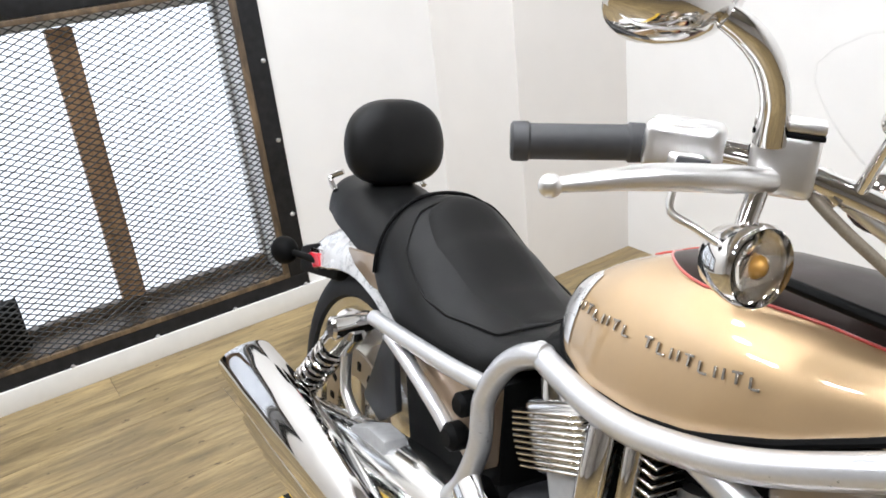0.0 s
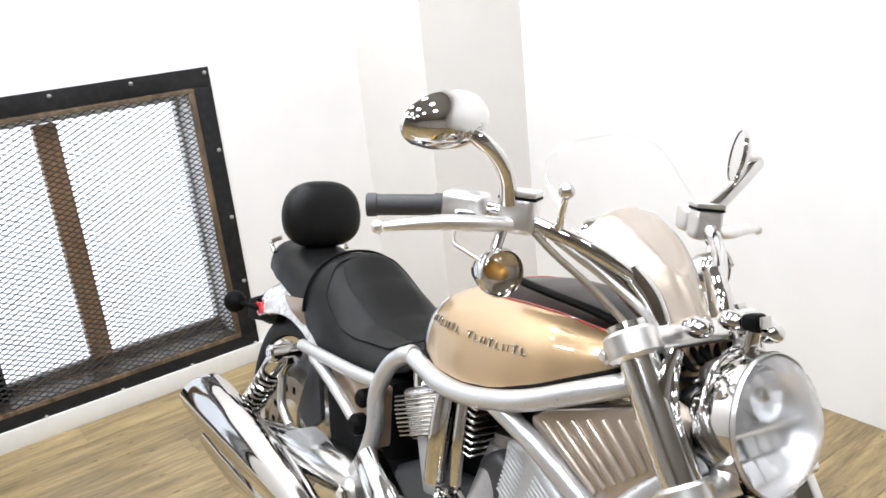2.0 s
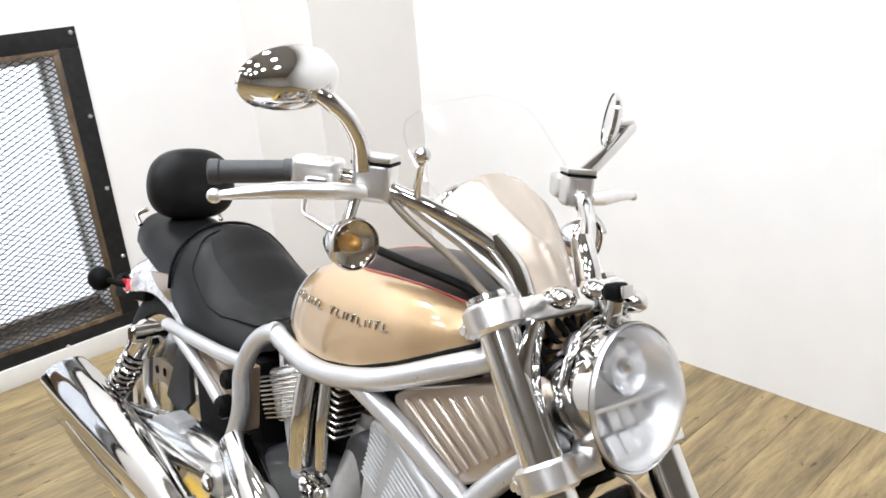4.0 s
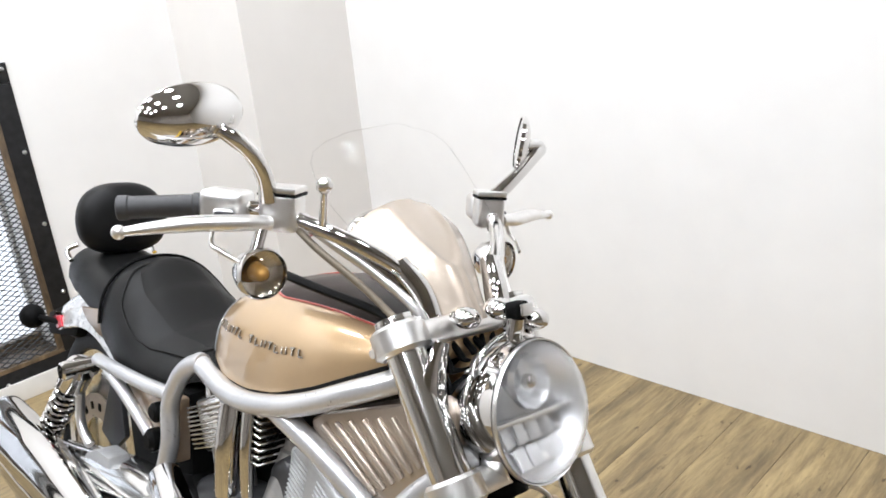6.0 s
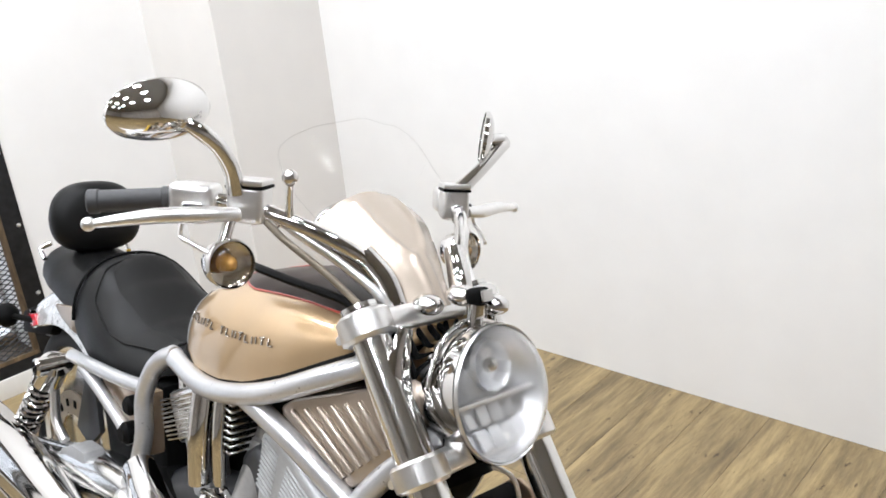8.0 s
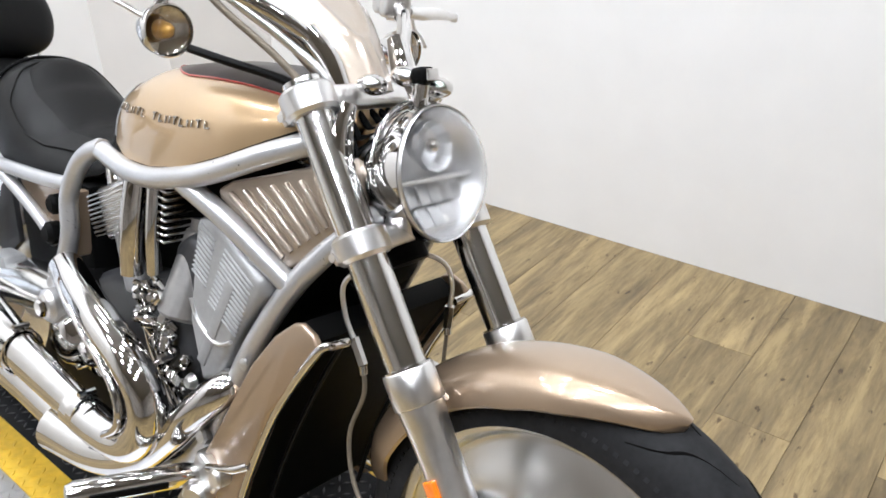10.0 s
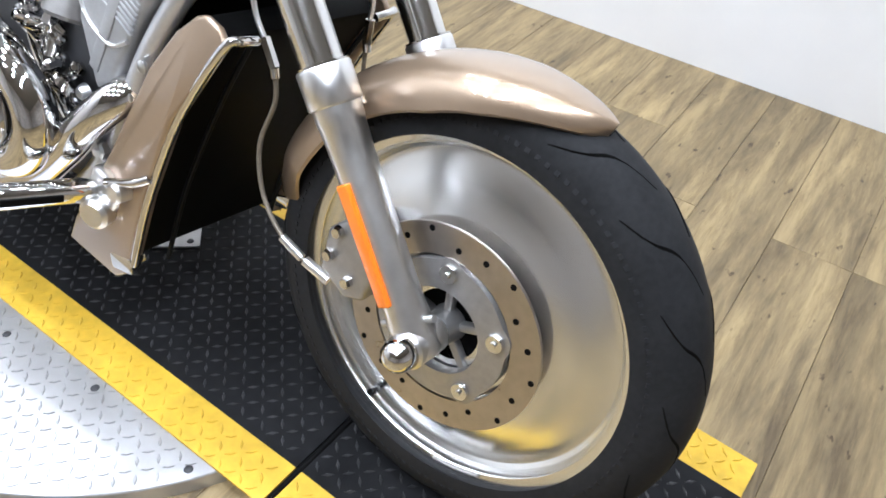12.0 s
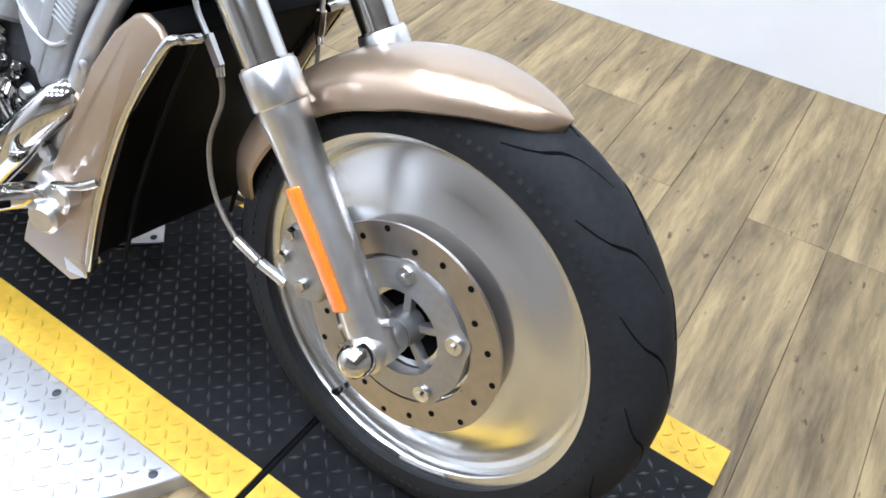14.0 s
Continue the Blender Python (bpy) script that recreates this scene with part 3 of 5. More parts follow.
both(fork_upper, "fork_tube", POLISHED, "polished upper fork tube")
both(fork_slider, "fork_slider", SATIN, "satin aluminium fork slider")
for s in (-1, 1):
    b = lathe(bmesh.new(), [(0.025, 0), (0.0318, 0.001), (0.0318, 0.006), (0.025, 0.007)], stick(on_fork(0.382, fy(s)), on_fork(0.4, fy(s)))[0], 30)
    part("fork_seal", b, CHROME, bike)
    # axle lug and domed axle nut
    b = rod(bmesh.new(), (1.711, fy(s) - s * 0.034, 0.328), (1.711, fy(s) + s * 0.028, 0.328), 0.027, 28, round_=0.004)
    part("axle_clamp", b, SATIN, bike)
    b = lathe(bmesh.new(), [(0.0, 0.031), (0.010, 0.029), (0.019, 0.021), (0.0225, 0.011), (0.0235, 0.0), (0, 0)], Matrix.Translation((1.711, fy(s) + s * 0.028, 0.328)) @ (SIDE if s < 0 else SIDE @ pose(0, 0, 0, 180)), 32)
    part("axle_cap", b, CHROME, bike, "domed chrome axle cap")
    b = rod(bmesh.new(), on_fork(FL - 0.028, fy(s)) + Vector((-0.0, 0, 0)) - 0.045 * Vector((0.814, 0, 0.581)) , on_fork(FL - 0.028, fy(s)) + 0.04 * Vector((0.814, 0, 0.581)), 0.005, 10)
    part("pinch_bolt", b, BOLT, bike)
    # orange reflector along the slider's rear outer side
    m, n = stick(on_fork(0.475, fy(s)), on_fork(0.64, fy(s)))
    out = Vector((-0.12, s * 0.98, -0.085)).normalized()
    b = bmesh.new()
    z = (on_fork(1) - on_fork(0)).normalized()
    y_ = z.cross(out).normalized()
    mm = Matrix((( *out, ), (*y_,), (*z,))).transposed().to_4x4()
    mm.translation = on_fork(0.598, fy(s)) + out * 0.0282
    box(b, (0.008, 0.021, 0.155), mm, 0.003, 3)
    part("reflector", b, ORANGE, bike, "long orange side reflector")


# triple clamps
def clamp(d, r, half):
    b = bmesh.new()
    for s in (-1, 1):
        rod(b, on_fork(d - half, fy(s)), on_fork(d + half, fy(s)), r, 30, round_=0.005)
        c = on_fork(d, fy(s))
        back = Vector((-0.814, 0, -0.581))
        box(b, (0.03, 0.02, 1.3 * half), upright(c + back * 0.036, FK), 0.004)
        rod(b, c + back * 0.044 + Vector((0, -0.016, 0)), c + back * 0.044 + Vector((0, 0.016, 0)), 0.006, 12)
    return b


b = clamp(0.028, 0.0365, 0.0185)
box(b, (0.066, 0.19, 0.032), upright(on_fork(0.028, -0.018) - Vector((0.008, 0, 0.006)), FK), 0.009, 3)
part("upper_fork_clamp", b, SATIN, bike, "cast upper fork clamp")
b = clamp(0.222, 0.0365, 0.018)
tube(b, [on_fork(0.222, fy(-1)), on_fork(0.222, -0.07) + Vector((0.012, 0, 0.012)), on_fork(0.222, 0) + Vector((0.02, 0, 0.02)), on_fork(0.222, 0.045) + Vector((0.012, 0, 0.012)), on_fork(0.222, fy(1))], 0.02, 14, flat=0.75)
part("lower_fork_clamp", b, SATIN, bike, "cast lower fork clamp")
for s in (-1, 1):
    b = lathe(bmesh.new(), [(0, 0.006), (0.012, 0.0055), (0.020, 0.003), (0.027, -0.002), (0.027, -0.01)], Matrix.Translation(on_fork(0.004, fy(s))) @ (-FK).to_track_quat("Z", "Y").to_matrix().to_4x4(), 28)
    part("fork_cap", b, CHROME, bike)
# steering stem and dark wiring between the legs
b = rod(bmesh.new(), on_fork(0.0) + Vector((-0.05, 0, -0.03)), on_fork(0.26) + Vector((-0.05, 0, -0.03)), 0.036, 20)
part("steering_head", b, BLACK_METAL, bike)
random.seed(11)
for k in range(9):
    y = -0.085 + 0.02 * k
    pts = [on_fork(0.03 + 0.012 * random.random(), y) + Vector((0.0, 0, 0)), on_fork(0.09, y + random.uniform(-0.02, 0.02)) + Vector((0.012 * random.random(), 0, 0)), on_fork(0.15, y + random.uniform(-0.02, 0.02)) + Vector((-0.01, 0, 0)), on_fork(0.21, y * 0.8) + Vector((-0.02, 0, 0))]
    part("wiring", tube(bmesh.new(), pts, 0.005, 8), BLACK, bike)

# front mudguard
def mudguard(centre, rc, a0, a1, half, drop, tip, tail, n=44, thick=0.0035):
    rings = []
    m = 20
    for i in range(n + 1):
        u = i / n
        a = radians(a0 + (a1 - a0) * u)
        w = half * min(1, (max(u, 0.0) / tip) ** 0.5 if u < tip else 1) * (min(1, ((1 - u) / tail + 0.25) ** 0.5) if u > 1 - tail else 1)
        d = drop * (min(1, 0.30 + 0.70 * (u / (tip * 1.6)) ** 0.8) if u < tip * 1.6 else 1)
        w = max(w, 0.004)
        outer = [(w * math.sin(t), rc - d * (1 - math.cos(t)) ** 1.25) for t in np.linspace(-math.pi / 2, math.pi / 2, m)]
        inner = [(y * (1 - thick / max(w, 0.01)) if w > 0.01 else y * 0.7, r - thick) for y, r in reversed(outer)]
        rings.append([centre + Vector((r * math.cos(a), y, r * math.sin(a))) for y, r in outer + inner])
    return skin(bmesh.new(), rings)


part("front_mudguard", mudguard(AXLE + Vector((0, -0.006, 0)), 0.340, 70, 174, 0.073, 0.058, 0.22, 0.2), PAINT_PALE, bike, "champagne painted front mudguard")
for s in (-1, 1):
    b = bmesh.new()
    box(b, (0.03, 0.012, 0.024), Matrix.Translation(on_fork(0.43, fy(s) - s * 0.032)) @ pose(0, 0, 0, 0, 36), 0.004)
    part("mudguard_bracket", b, CHROME, bike)

# brake calipers and hoses
for s in (-1, 1):
    b = bmesh.new()
    c = AXLE + Vector((-0.135, s * 0.083, 0.045))
    slab(b, [(-0.045, -0.035), (0.0, -0.06), (0.03, -0.05), (0.045, 0.0), (0.035, 0.055), (-0.01, 0.06), (-0.04, 0.03)], -0.024, 0.024, 0.008, Matrix.Translation(c), 3)
    cal = part("brake_caliper", b, CARRIER, bike, "grey cast brake caliper")
    for dx, dz in ((-0.02, 0.035), (0.005, -0.03), (-0.03, -0.005)):
        b = lathe(bmesh.new(), [(0, 0.01), (0.007, 0.01), (0.009, 0.006), (0.009, 0)], Matrix.Translation(c + Vector((dx, s * 0.024, dz))) @ (SIDE if s < 0 else SIDE @ pose(0, 0, 0, 180)), 6)
        part("caliper_bolt", b, CHROME, cal)


def hose(s):
    y = s * 0.105
    if s < 0:
        upper = [(1.43, y * 0.75, 0.700), (1.40, y * 0.85, 0.703), (1.372, y, 0.675), (1.378, y, 0.632), (1.397, y, 0.604)]
        lower = [(1.418, y, 0.572), (1.425, y, 0.53), (1.405, y, 0.46), (1.425, y * 1.05, 0.395), (1.475, y * 1.1, 0.352), (1.528, y * 1.05, 0.330)]
    else:
        y = 0.085
        upper = [(1.375, 0.015, 0.688), (1.385, 0.045, 0.689), (1.400, 0.074, 0.672), (1.408, y, 0.640), (1.409, y, 0.606)]
        lower = [(1.409, y, 0.572), (1.410, y, 0.52), (1.412, y, 0.45), (1.43, y, 0.395), (1.475, y * 1.1, 0.352), (1.528, y * 1.05, 0.330)]
    part("brake_pipe", tube(bmesh.new(), upper, 0.0036, 10), SATIN, bike)
    part("brake_hose", tube(bmesh.new(), lower, 0.0033, 10), HOSE, bike, "braided brown brake hose")
    b = rod(bmesh.new(), upper[-1], lower[0], 0.0075, 6)
    rod(b, Vector(lower[0]), Vector(lower[0]) + Vector((0.003, 0, -0.012)), 0.006, 12)
    part("hose_union", b, CHROME, bike)
    b = rod(bmesh.new(), (1.47, y * 1.1, 0.354), (1.505, y * 1.06, 0.337), 0.0065, 12)
    rod(b, (1.51, y * 1.05, 0.335), (1.55, y * 1.0, 0.322), 0.0075, 12)
    part("hose_end", b, SATIN, bike)


hose(-1)
hose(1)

# headlight: tall egg-shaped lamp
HL = Vector((1.450, -0.018, 0.834))
HF = Vector((0.965, 0, 0.26)).normalized()
HM = Matrix.Translation(HL) @ HF.to_track_quat("Z", "Y").to_matrix().to_4x4()


def egg(profile, ry, rz, seg=48):
    b = lathe(bmesh.new(), profile, None, seg)
    # local x is the bike's y here, local y is up
    b.transform(HM @ Matrix.Diagonal((ry, rz, 1, 1)))
    return b


part("headlight_shell", egg([(1.0, -0.005), (0.99, -0.03), (0.93, -0.065), (0.80, -0.105), (0.60, -0.14), (0.3, -0.165), (0, -0.172)], 0.086, 0.090), CHROME, bike, "chrome headlight shell")
part("headlight_reflector", egg([(0.95, 0.0), (0.88, -0.016), (0.70, -0.036), (0.40, -0.05), (0, -0.054)], 0.086, 0.090), REFLECTOR, bike)
cup = part("lamp_cup", lathe(bmesh.new(), [(0.034, 0.012), (0.032, 0.010), (0.025, -0.006), (0.014, -0.016), (0, -0.02), (0, -0.024), (0.017, -0.02), (0.033, 0.002)], HM @ pose(0, 0.036, -0.022), 12, closed=True), REFLECTOR, bike, "faceted lamp cup", 12)
part("bulb_shield", ball(bmesh.new(), HM @ Vector((0, 0.036, -0.016)), (0.010, 0.010, 0.010), 14), CHROME, cup)
# divider and the stepped facets of the lower reflector
part("reflector_bar", box(bmesh.new(), (0.148, 0.006, 0.010), HM @ pose(0, -0.006, -0.018), 0.002), SATIN, bike)
for row in range(2):
    for k in range(6 - row):
        x = -0.056 + 0.0224 * k + 0.011 * row
        b = box(bmesh.new(), (0.021, 0.027, 0.003), HM @ pose(x, -0.026 - 0.029 * row, -0.030 + 0.010 * row, -18 - 10 * row, 9 * (2.5 - 0.5 * row - k), 0), 0.001)
        part("reflector_facet", b, REFLECTOR, bike)
part("headlight_rim", egg([(0.962, 0.0), (0.978, 0.002), (0.99, -0.001), (0.99, -0.005), (0.98, -0.007), (0.968, -0.004)], 0.086, 0.090), SATIN, bike, "pale satin headlight rim")
lens = part("headlight_lens", egg([(0, 0.040), (0.35, 0.037), (0.65, 0.027), (0.85, 0.014), (0.955, 0.0), (0.955, -0.003), (0.85, 0.010), (0.65, 0.023), (0.35, 0.033), (0, 0.036)], 0.086, 0.090), GLASS, bike, "clear domed headlight lens")
lens.visible_shadow = False
for s in (-1, 1):
    b = tube(bmesh.new(), [HL + Vector((-0.10, s * 0.080, 0.075)), HL + Vector((-0.095, s * 0.094, 0.03)), HL + Vector((-0.075, s * 0.096, -0.02)), HL + Vector((-0.055, s * 0.086, -0.06))], [0.012, 0.019, 0.017, 0.008], 12, flat=0.6)
    part("headlight_bracket", b, CHROME, bike)
# hood: a thin arched lip behind the rim, open below
pts = [HM @ Vector((0.0905 * math.cos(a), 0.0945 * math.sin(a), -0.042)) for a in np.radians(np.linspace(15, 165, 16))]
part("headlight_hood", tube(bmesh.new(), pts, 0.0036, 10, 2), CHROME, bike, "chrome headlight hood lip")
for k, (x, z) in enumerate(((1.34, 0.93), (1.37, 0.945), (1.40, 0.935), (1.36, 0.92))):
    part("visor_fitting", ball(bmesh.new(), (x, -0.05 + 0.03 * k, z), (0.022, 0.02, 0.014), 16), CHROME, bike)
# small square indicator on a chrome post
b = box(bmesh.new(), (0.024, 0.027, 0.022), Matrix.Translation((1.400, -0.022, 0.951)) @ pose(0, 0, 0, 0, -15), 0.008, 3)
ind = part("sensor_box", b, BLACK, bike, "small black square sensor")
part("sensor_face", box(bmesh.new(), (0.004, 0.02, 0.015), Matrix.Translation((1.4155, -0.022, 0.955)) @ pose(0, 0, 0, 0, -15), 0.0015), CHROME, ind)
part("sensor_post", rod(bmesh.new(), (1.398, -0.022, 0.895), (1.400, -0.022, 0.941), 0.011, 16), CHROME, bike)

# instrument cowl and clear flyscreen
def cowl():
    """A shield: narrow at the clamp, wide above, with a drop-shaped hollow down its middle."""
    rings = []
    us, ws = (0, 0.2, 0.45, 0.62, 0.72, 0.82, 0.92, 1.0), (0.047, 0.056, 0.080, 0.098, 0.101, 0.086, 0.056, 0.018)
    for u in np.linspace(0, 1, 40):
        w = float(np.interp(u, us, ws))
        x, z = 1.328 - 0.148 * u, 0.918 + 0.142 * u
        bulge = 0.012 * math.sin(math.pi * u)
        ring = []
        for t in np.linspace(-1, 1, 49):
            y = w * t
            back = 0.052 * (abs(t) ** 2.2) * (w / 0.1)
            hollow = 0.030 * math.sqrt(max(0.0, min(1.0, (u - 0.42) / 0.30)))
            lip = (abs(y) - hollow) / 0.005
            sink = -0.0055 / (1 + math.exp(min(30, max(-30, lip)))) if hollow > 0 else 0.0
            ridge = 0.003 * math.exp(-((abs(y) - hollow - 0.008) / 0.006) ** 2)
            ring.append((x + bulge - back + 0.75 * (sink + ridge), -0.014 + y, z + 0.6 * bulge - 0.35 * back + 0.65 * (sink + ridge)))
        ring += [(x - 0.050, -0.014 + w * 0.8, z - 0.03), (x - 0.03, -0.014, z - 0.03), (x - 0.050, -0.014 - w * 0.8, z - 0.03)]
        rings.append(ring)
    return skin(bmesh.new(), rings)


part("instrument_cowl", cowl(), PAINT_COWL, bike, "pale gold painted instrument cowl", 50)
b = ball(bmesh.new(), (1.140, -0.014, 1.005), (0.03, 0.075, 0.035), 28)
part("instrument_pod", b, CHROME, bike)


def screen_half(u):
    """Half the flyscreen's width at the height u."""
    w = 0.085 + 0.06 * math.sin(math.pi * min(1, 0.1 + 0.75 * u))
    return w * (1 if u < 0.72 else math.sqrt(max(0.004, 1 - ((u - 0.72) / 0.28) ** 2)))


def flyscreen():
    rings = []
    for u in np.linspace(0, 1, 14):
        w = screen_half(u)
        ring = [(1.315 - 0.20 * u - 0.10 * (t * w / 0.17) ** 2, 0.012 + t * w, 0.972 + 0.185 * u) for t in np.linspace(-1, 1, 17)]
        rings.append(ring)
    b = skin(bmesh.new(), rings, closed=False)
    bmesh.ops.solidify(b, geom=b.faces[:], thickness=0.0025)
    return b


fly = part("flyscreen", flyscreen(), SCREEN, bike, "clear acrylic flyscreen")
fly.visible_shadow = False
edge = []
for u, sgn in [(v, -1) for v in np.linspace(0.05, 1, 14)] + [(v, 1) for v in np.linspace(1, 0.05, 14)]:
    w = screen_half(u)
    edge.append((1.315 - 0.20 * u - 0.10 * (w / 0.17) ** 2, 0.012 + sgn * w, 0.972 + 0.185 * u))
part("screen_edge", tube(bmesh.new(), edge, 0.0012, 6, 1), SCREEN_EDGE, fly)

# handlebar and controls
DROP = 0.028


def hb(x, y, z, s):
    """The right side's place, or the same on the left, a little lower as the bars stand."""
    return Vector((x + (0.018 if s > 0 else 0), y if s < 0 else -y - 0.012, z - (DROP * min(1, -y / 0.25) if s > 0 else 0)))


for s in (-1, 1):
    P = lambda x, y, z: hb(x, y, z, s)
    b = tube(bmesh.new(), [P(1.285, -0.06, 0.93), P(1.262, -0.075, 0.965), P(1.235, -0.11, 0.995), P(1.19, -0.155, 1.022), P(1.125, -0.205, 1.043), P(1.055, -0.255, 1.044), P(0.998, -0.338, 1.0365)], 0.0112, 18)
    part("handlebar", b, CHROME, bike, "chrome pulled-back handlebar")
    b = tube(bmesh.new(), [P(1.30, -0.062, 0.90), P(1.275, -0.068, 0.95), P(1.245, -0.085, 0.985)], [0.018, 0.017, 0.015], 18)
    part("riser", b, CHROME, bike)
    m, n = stick(P(1.052, -0.257, 1.044), P(0.992, -0.347, 1.036))
    b = lathe(bmesh.new(), [(0.0, -0.001), (0.0162, 0.0), (0.0165, 0.012), (0.0148, 0.014), (0.0148, n - 0.016), (0.0165, n - 0.014), (0.0165, n - 0.002), (0.014, n), (0, n)], m, 28)
    part("grip", b, GRIP_RUBBER, bike, "black rubber hand grip")
    # switch housing, reservoir, lever
    d = (P(1.055, -0.255, 1.044) - P(1.125, -0.205, 1.043)).normalized()
    q = d.to_track_quat("X", "Z").to_matrix().to_4x4()
    b = box(bmesh.new(), (0.062, 0.046, 0.044), Matrix.Translation(P(1.078, -0.238, 1.046)) @ q, 0.012, 3)
    box(b, (0.03, 0.03, 0.03), Matrix.Translation(P(1.09, -0.245, 1.03)) @ q, 0.007, 3)
    sw = part("switch_housing", b, SATIN, bike, "satin silver switch housing")
    part("switch_button", box(bmesh.new(), (0.026, 0.008, 0.013), Matrix.Translation(P(1.108, -0.259, 1.037)) @ q, 0.003), GREY_CASE, sw)
    b = box(bmesh.new(), (0.05, 0.044, 0.052), Matrix.Translation(P(1.137, -0.192, 1.045)) @ q, 0.009, 3)
    res = part("fluid_reservoir", b, SATIN, bike, "square fluid reservoir with a lid")
    part("lid", box(bmesh.new(), (0.052, 0.046, 0.008), Matrix.Translation(P(1.137, -0.192, 1.074)) @ q, 0.003), SATIN, res)
    part("lid_seal", box(bmesh.new(), (0.0515, 0.0455, 0.004), Matrix.Translation(P(1.137, -0.192, 1.0675)) @ q, 0.001), BLACK, res)
    b = bmesh.new()
    tube(b, [P(1.145, -0.215, 1.032), P(1.14, -0.255, 1.034), P(1.122, -0.318, 1.034), P(1.1025, -0.387, 1.027)], [0.011, 0.0135, 0.0125, 0.0062], 14, flat=0.8)
    ball(b, P(1.101, -0.390, 1.0265), (0.0088, 0.0088, 0.0088), 16)
    part("lever", b, SATIN, bike, "polished hand lever with a ball end")
    # turn signal on its post
    c = P(1.166, -0.237, 0.972) if s < 0 else Vector((1.200, 0.170, 0.952))
    m = Matrix.Translation(c) @ Vector((1, -0.12 if s < 0 else 0.12, 0.05)).normalized().to_track_quat("Z", "Y").to_matrix().to_4x4()
    sig = part("turn_signal", lathe(bmesh.new(), [(0, -0.052), (0.014, -0.048), (0.026, -0.035), (0.032, -0.015), (0.0335, 0.0), (0.031, 0.005), (0.029, 0.0), (0.026, -0.01), (0, -0.022)], m, 32), CHROME, bike, "chrome bullet turn signal")
    ln = part("signal_lens", lathe(bmesh.new(), [(0, 0.014), (0.012, 0.012), (0.022, 0.007), (0.029, 0.0), (0.028, -0.003), (0, -0.003)], m, 28), glassy("signal_glass", (0.96, 0.93, 0.88), 0.03), sig)
    ln.visible_shadow = False
    part("amber_bulb", lathe(bmesh.new(), [(0, 0.004), (0.0045, 0.002), (0.008, -0.003), (0.0095, -0.013), (0, -0.018)], m, 24), AMBER, sig)
    part("signal_post", rod(bmesh.new(), c + Vector((-0.018, 0, 0.026)), (P(1.145, -0.226, 1.025) if s < 0 else c + Vector((-0.03, 0.02, 0.07))), 0.008, 14), CHROME, bike)
    part("signal_wire", tube(bmesh.new(), [P(1.105, -0.272, 1.022), P(1.11, -0.277, 1.003), P(1.13, -0.27, 0.995), P(1.155, -0.255, 0.982)], 0.0032, 10), SATIN, bike)
    # cables along the bar
    part("control_cable", tube(bmesh.new(), [P(1.16, -0.178, 1.035), P(1.20, -0.15, 1.005), P(1.24, -0.115, 0.972), P(1.29, -0.085, 0.93), P(1.315, -0.07, 0.88)], 0.0065, 10), SATIN, bike)
    part("control_cable", tube(bmesh.new(), [P(1.155, -0.185, 1.028), P(1.185, -0.168, 1.0), P(1.235, -0.13, 0.955), P(1.28, -0.10, 0.91)], 0.005, 10), HOSE, bike)
    b = rod(bmesh.new(), P(1.16, -0.178, 1.036), P(1.175, -0.167, 1.022), 0.011, 12)
    part("cable_union", b, CHROME, bike)

# mirror on the right stands out to the side
P = lambda x, y, z: Vector((x, y, z))


def mirror_arm(pts, name="mirror_arm"):
    part(name, tube(bmesh.new(), pts, [0.013] + [0.011] * (len(pts) - 2) + [0.009], 16), CHROME, bike, "curved chrome mirror stem")


def mirror_head(c, m, rx, rz, depth):
    prof = [(0, -depth), (0.35, -depth * 0.93), (0.66, -depth * 0.70), (0.88, -depth * 0.36), (1.0, 0.0), (0.985, 0.006), (0.94, 0.006)]
    b = lathe(bmesh.new(), prof, None, 40)
    b.transform(Matrix.Translation(c) @ m @ Matrix.Diagonal((rx, rz, 1, 1)))
    head = part("mirror_shell", b, CHROME, bike, "chrome teardrop mirror back")
    b = lathe(bmesh.new(), [(0, 0.002), (0.945, 0.002), (0.945, 0.0045), (0, 0.0045)], None, 40)
    b.transform(Matrix.Translation(c) @ m @ Matrix.Diagonal((rx, rz, 1, 1)))
    part("mirror_glass", b, MIRROR, head)


mirror_arm([(1.137, -0.213, 1.06), (1.142, -0.222, 1.09), (1.143, -0.240, 1.118), (1.138, -0.262, 1.138), (1.126, -0.280, 1.150)])
part("mirror_swivel", ball(bmesh.new(), (1.124, -0.282, 1.151), (0.013, 0.013, 0.013), 18), CHROME, bike)
mirror_head(Vector((1.098, -0.297, 1.163)), look((0, 0, 0), (0.93, 0.25, -0.30)).to_3x3().to_4x4() @ pose(0, 0, 0, 0, 0, -6), 0.078, 0.040, 0.042)
mirror_arm([(1.160, 0.185, 1.045), (1.160, 0.235, 1.078), (1.152, 0.290, 1.112), (1.148, 0.304, 1.119), (1.146, 0.296, 1.126), (1.143, 0.270, 1.124)])
mirror_head(Vector((1.142, 0.262, 1.130)), look((0, 0, 0), (0.70, 0.70, -0.1)).to_3x3().to_4x4(), 0.060, 0.044, 0.014)

# short ball-ended stalk on the bar, and the black tether behind the signal
b = rod(bmesh.new(), (1.186, -0.163, 1.03), (1.211, -0.180, 1.078), 0.0058, 14, 0.0042)
ball(b, (1.212, -0.181, 1.087), (0.0108, 0.0108, 0.0108), 20)
part("ball_stalk", b, CHROME, bike, "chrome ball mount")
b = tube(bmesh.new(), [(1.03, -0.13, 0.935), (1.12, -0.118, 0.927), (1.22, -0.10, 0.918), (1.27, -0.09, 0.905)], 0.0105, 12, flat=0.6)
part("ignition_strap", b, BLACK, bike)

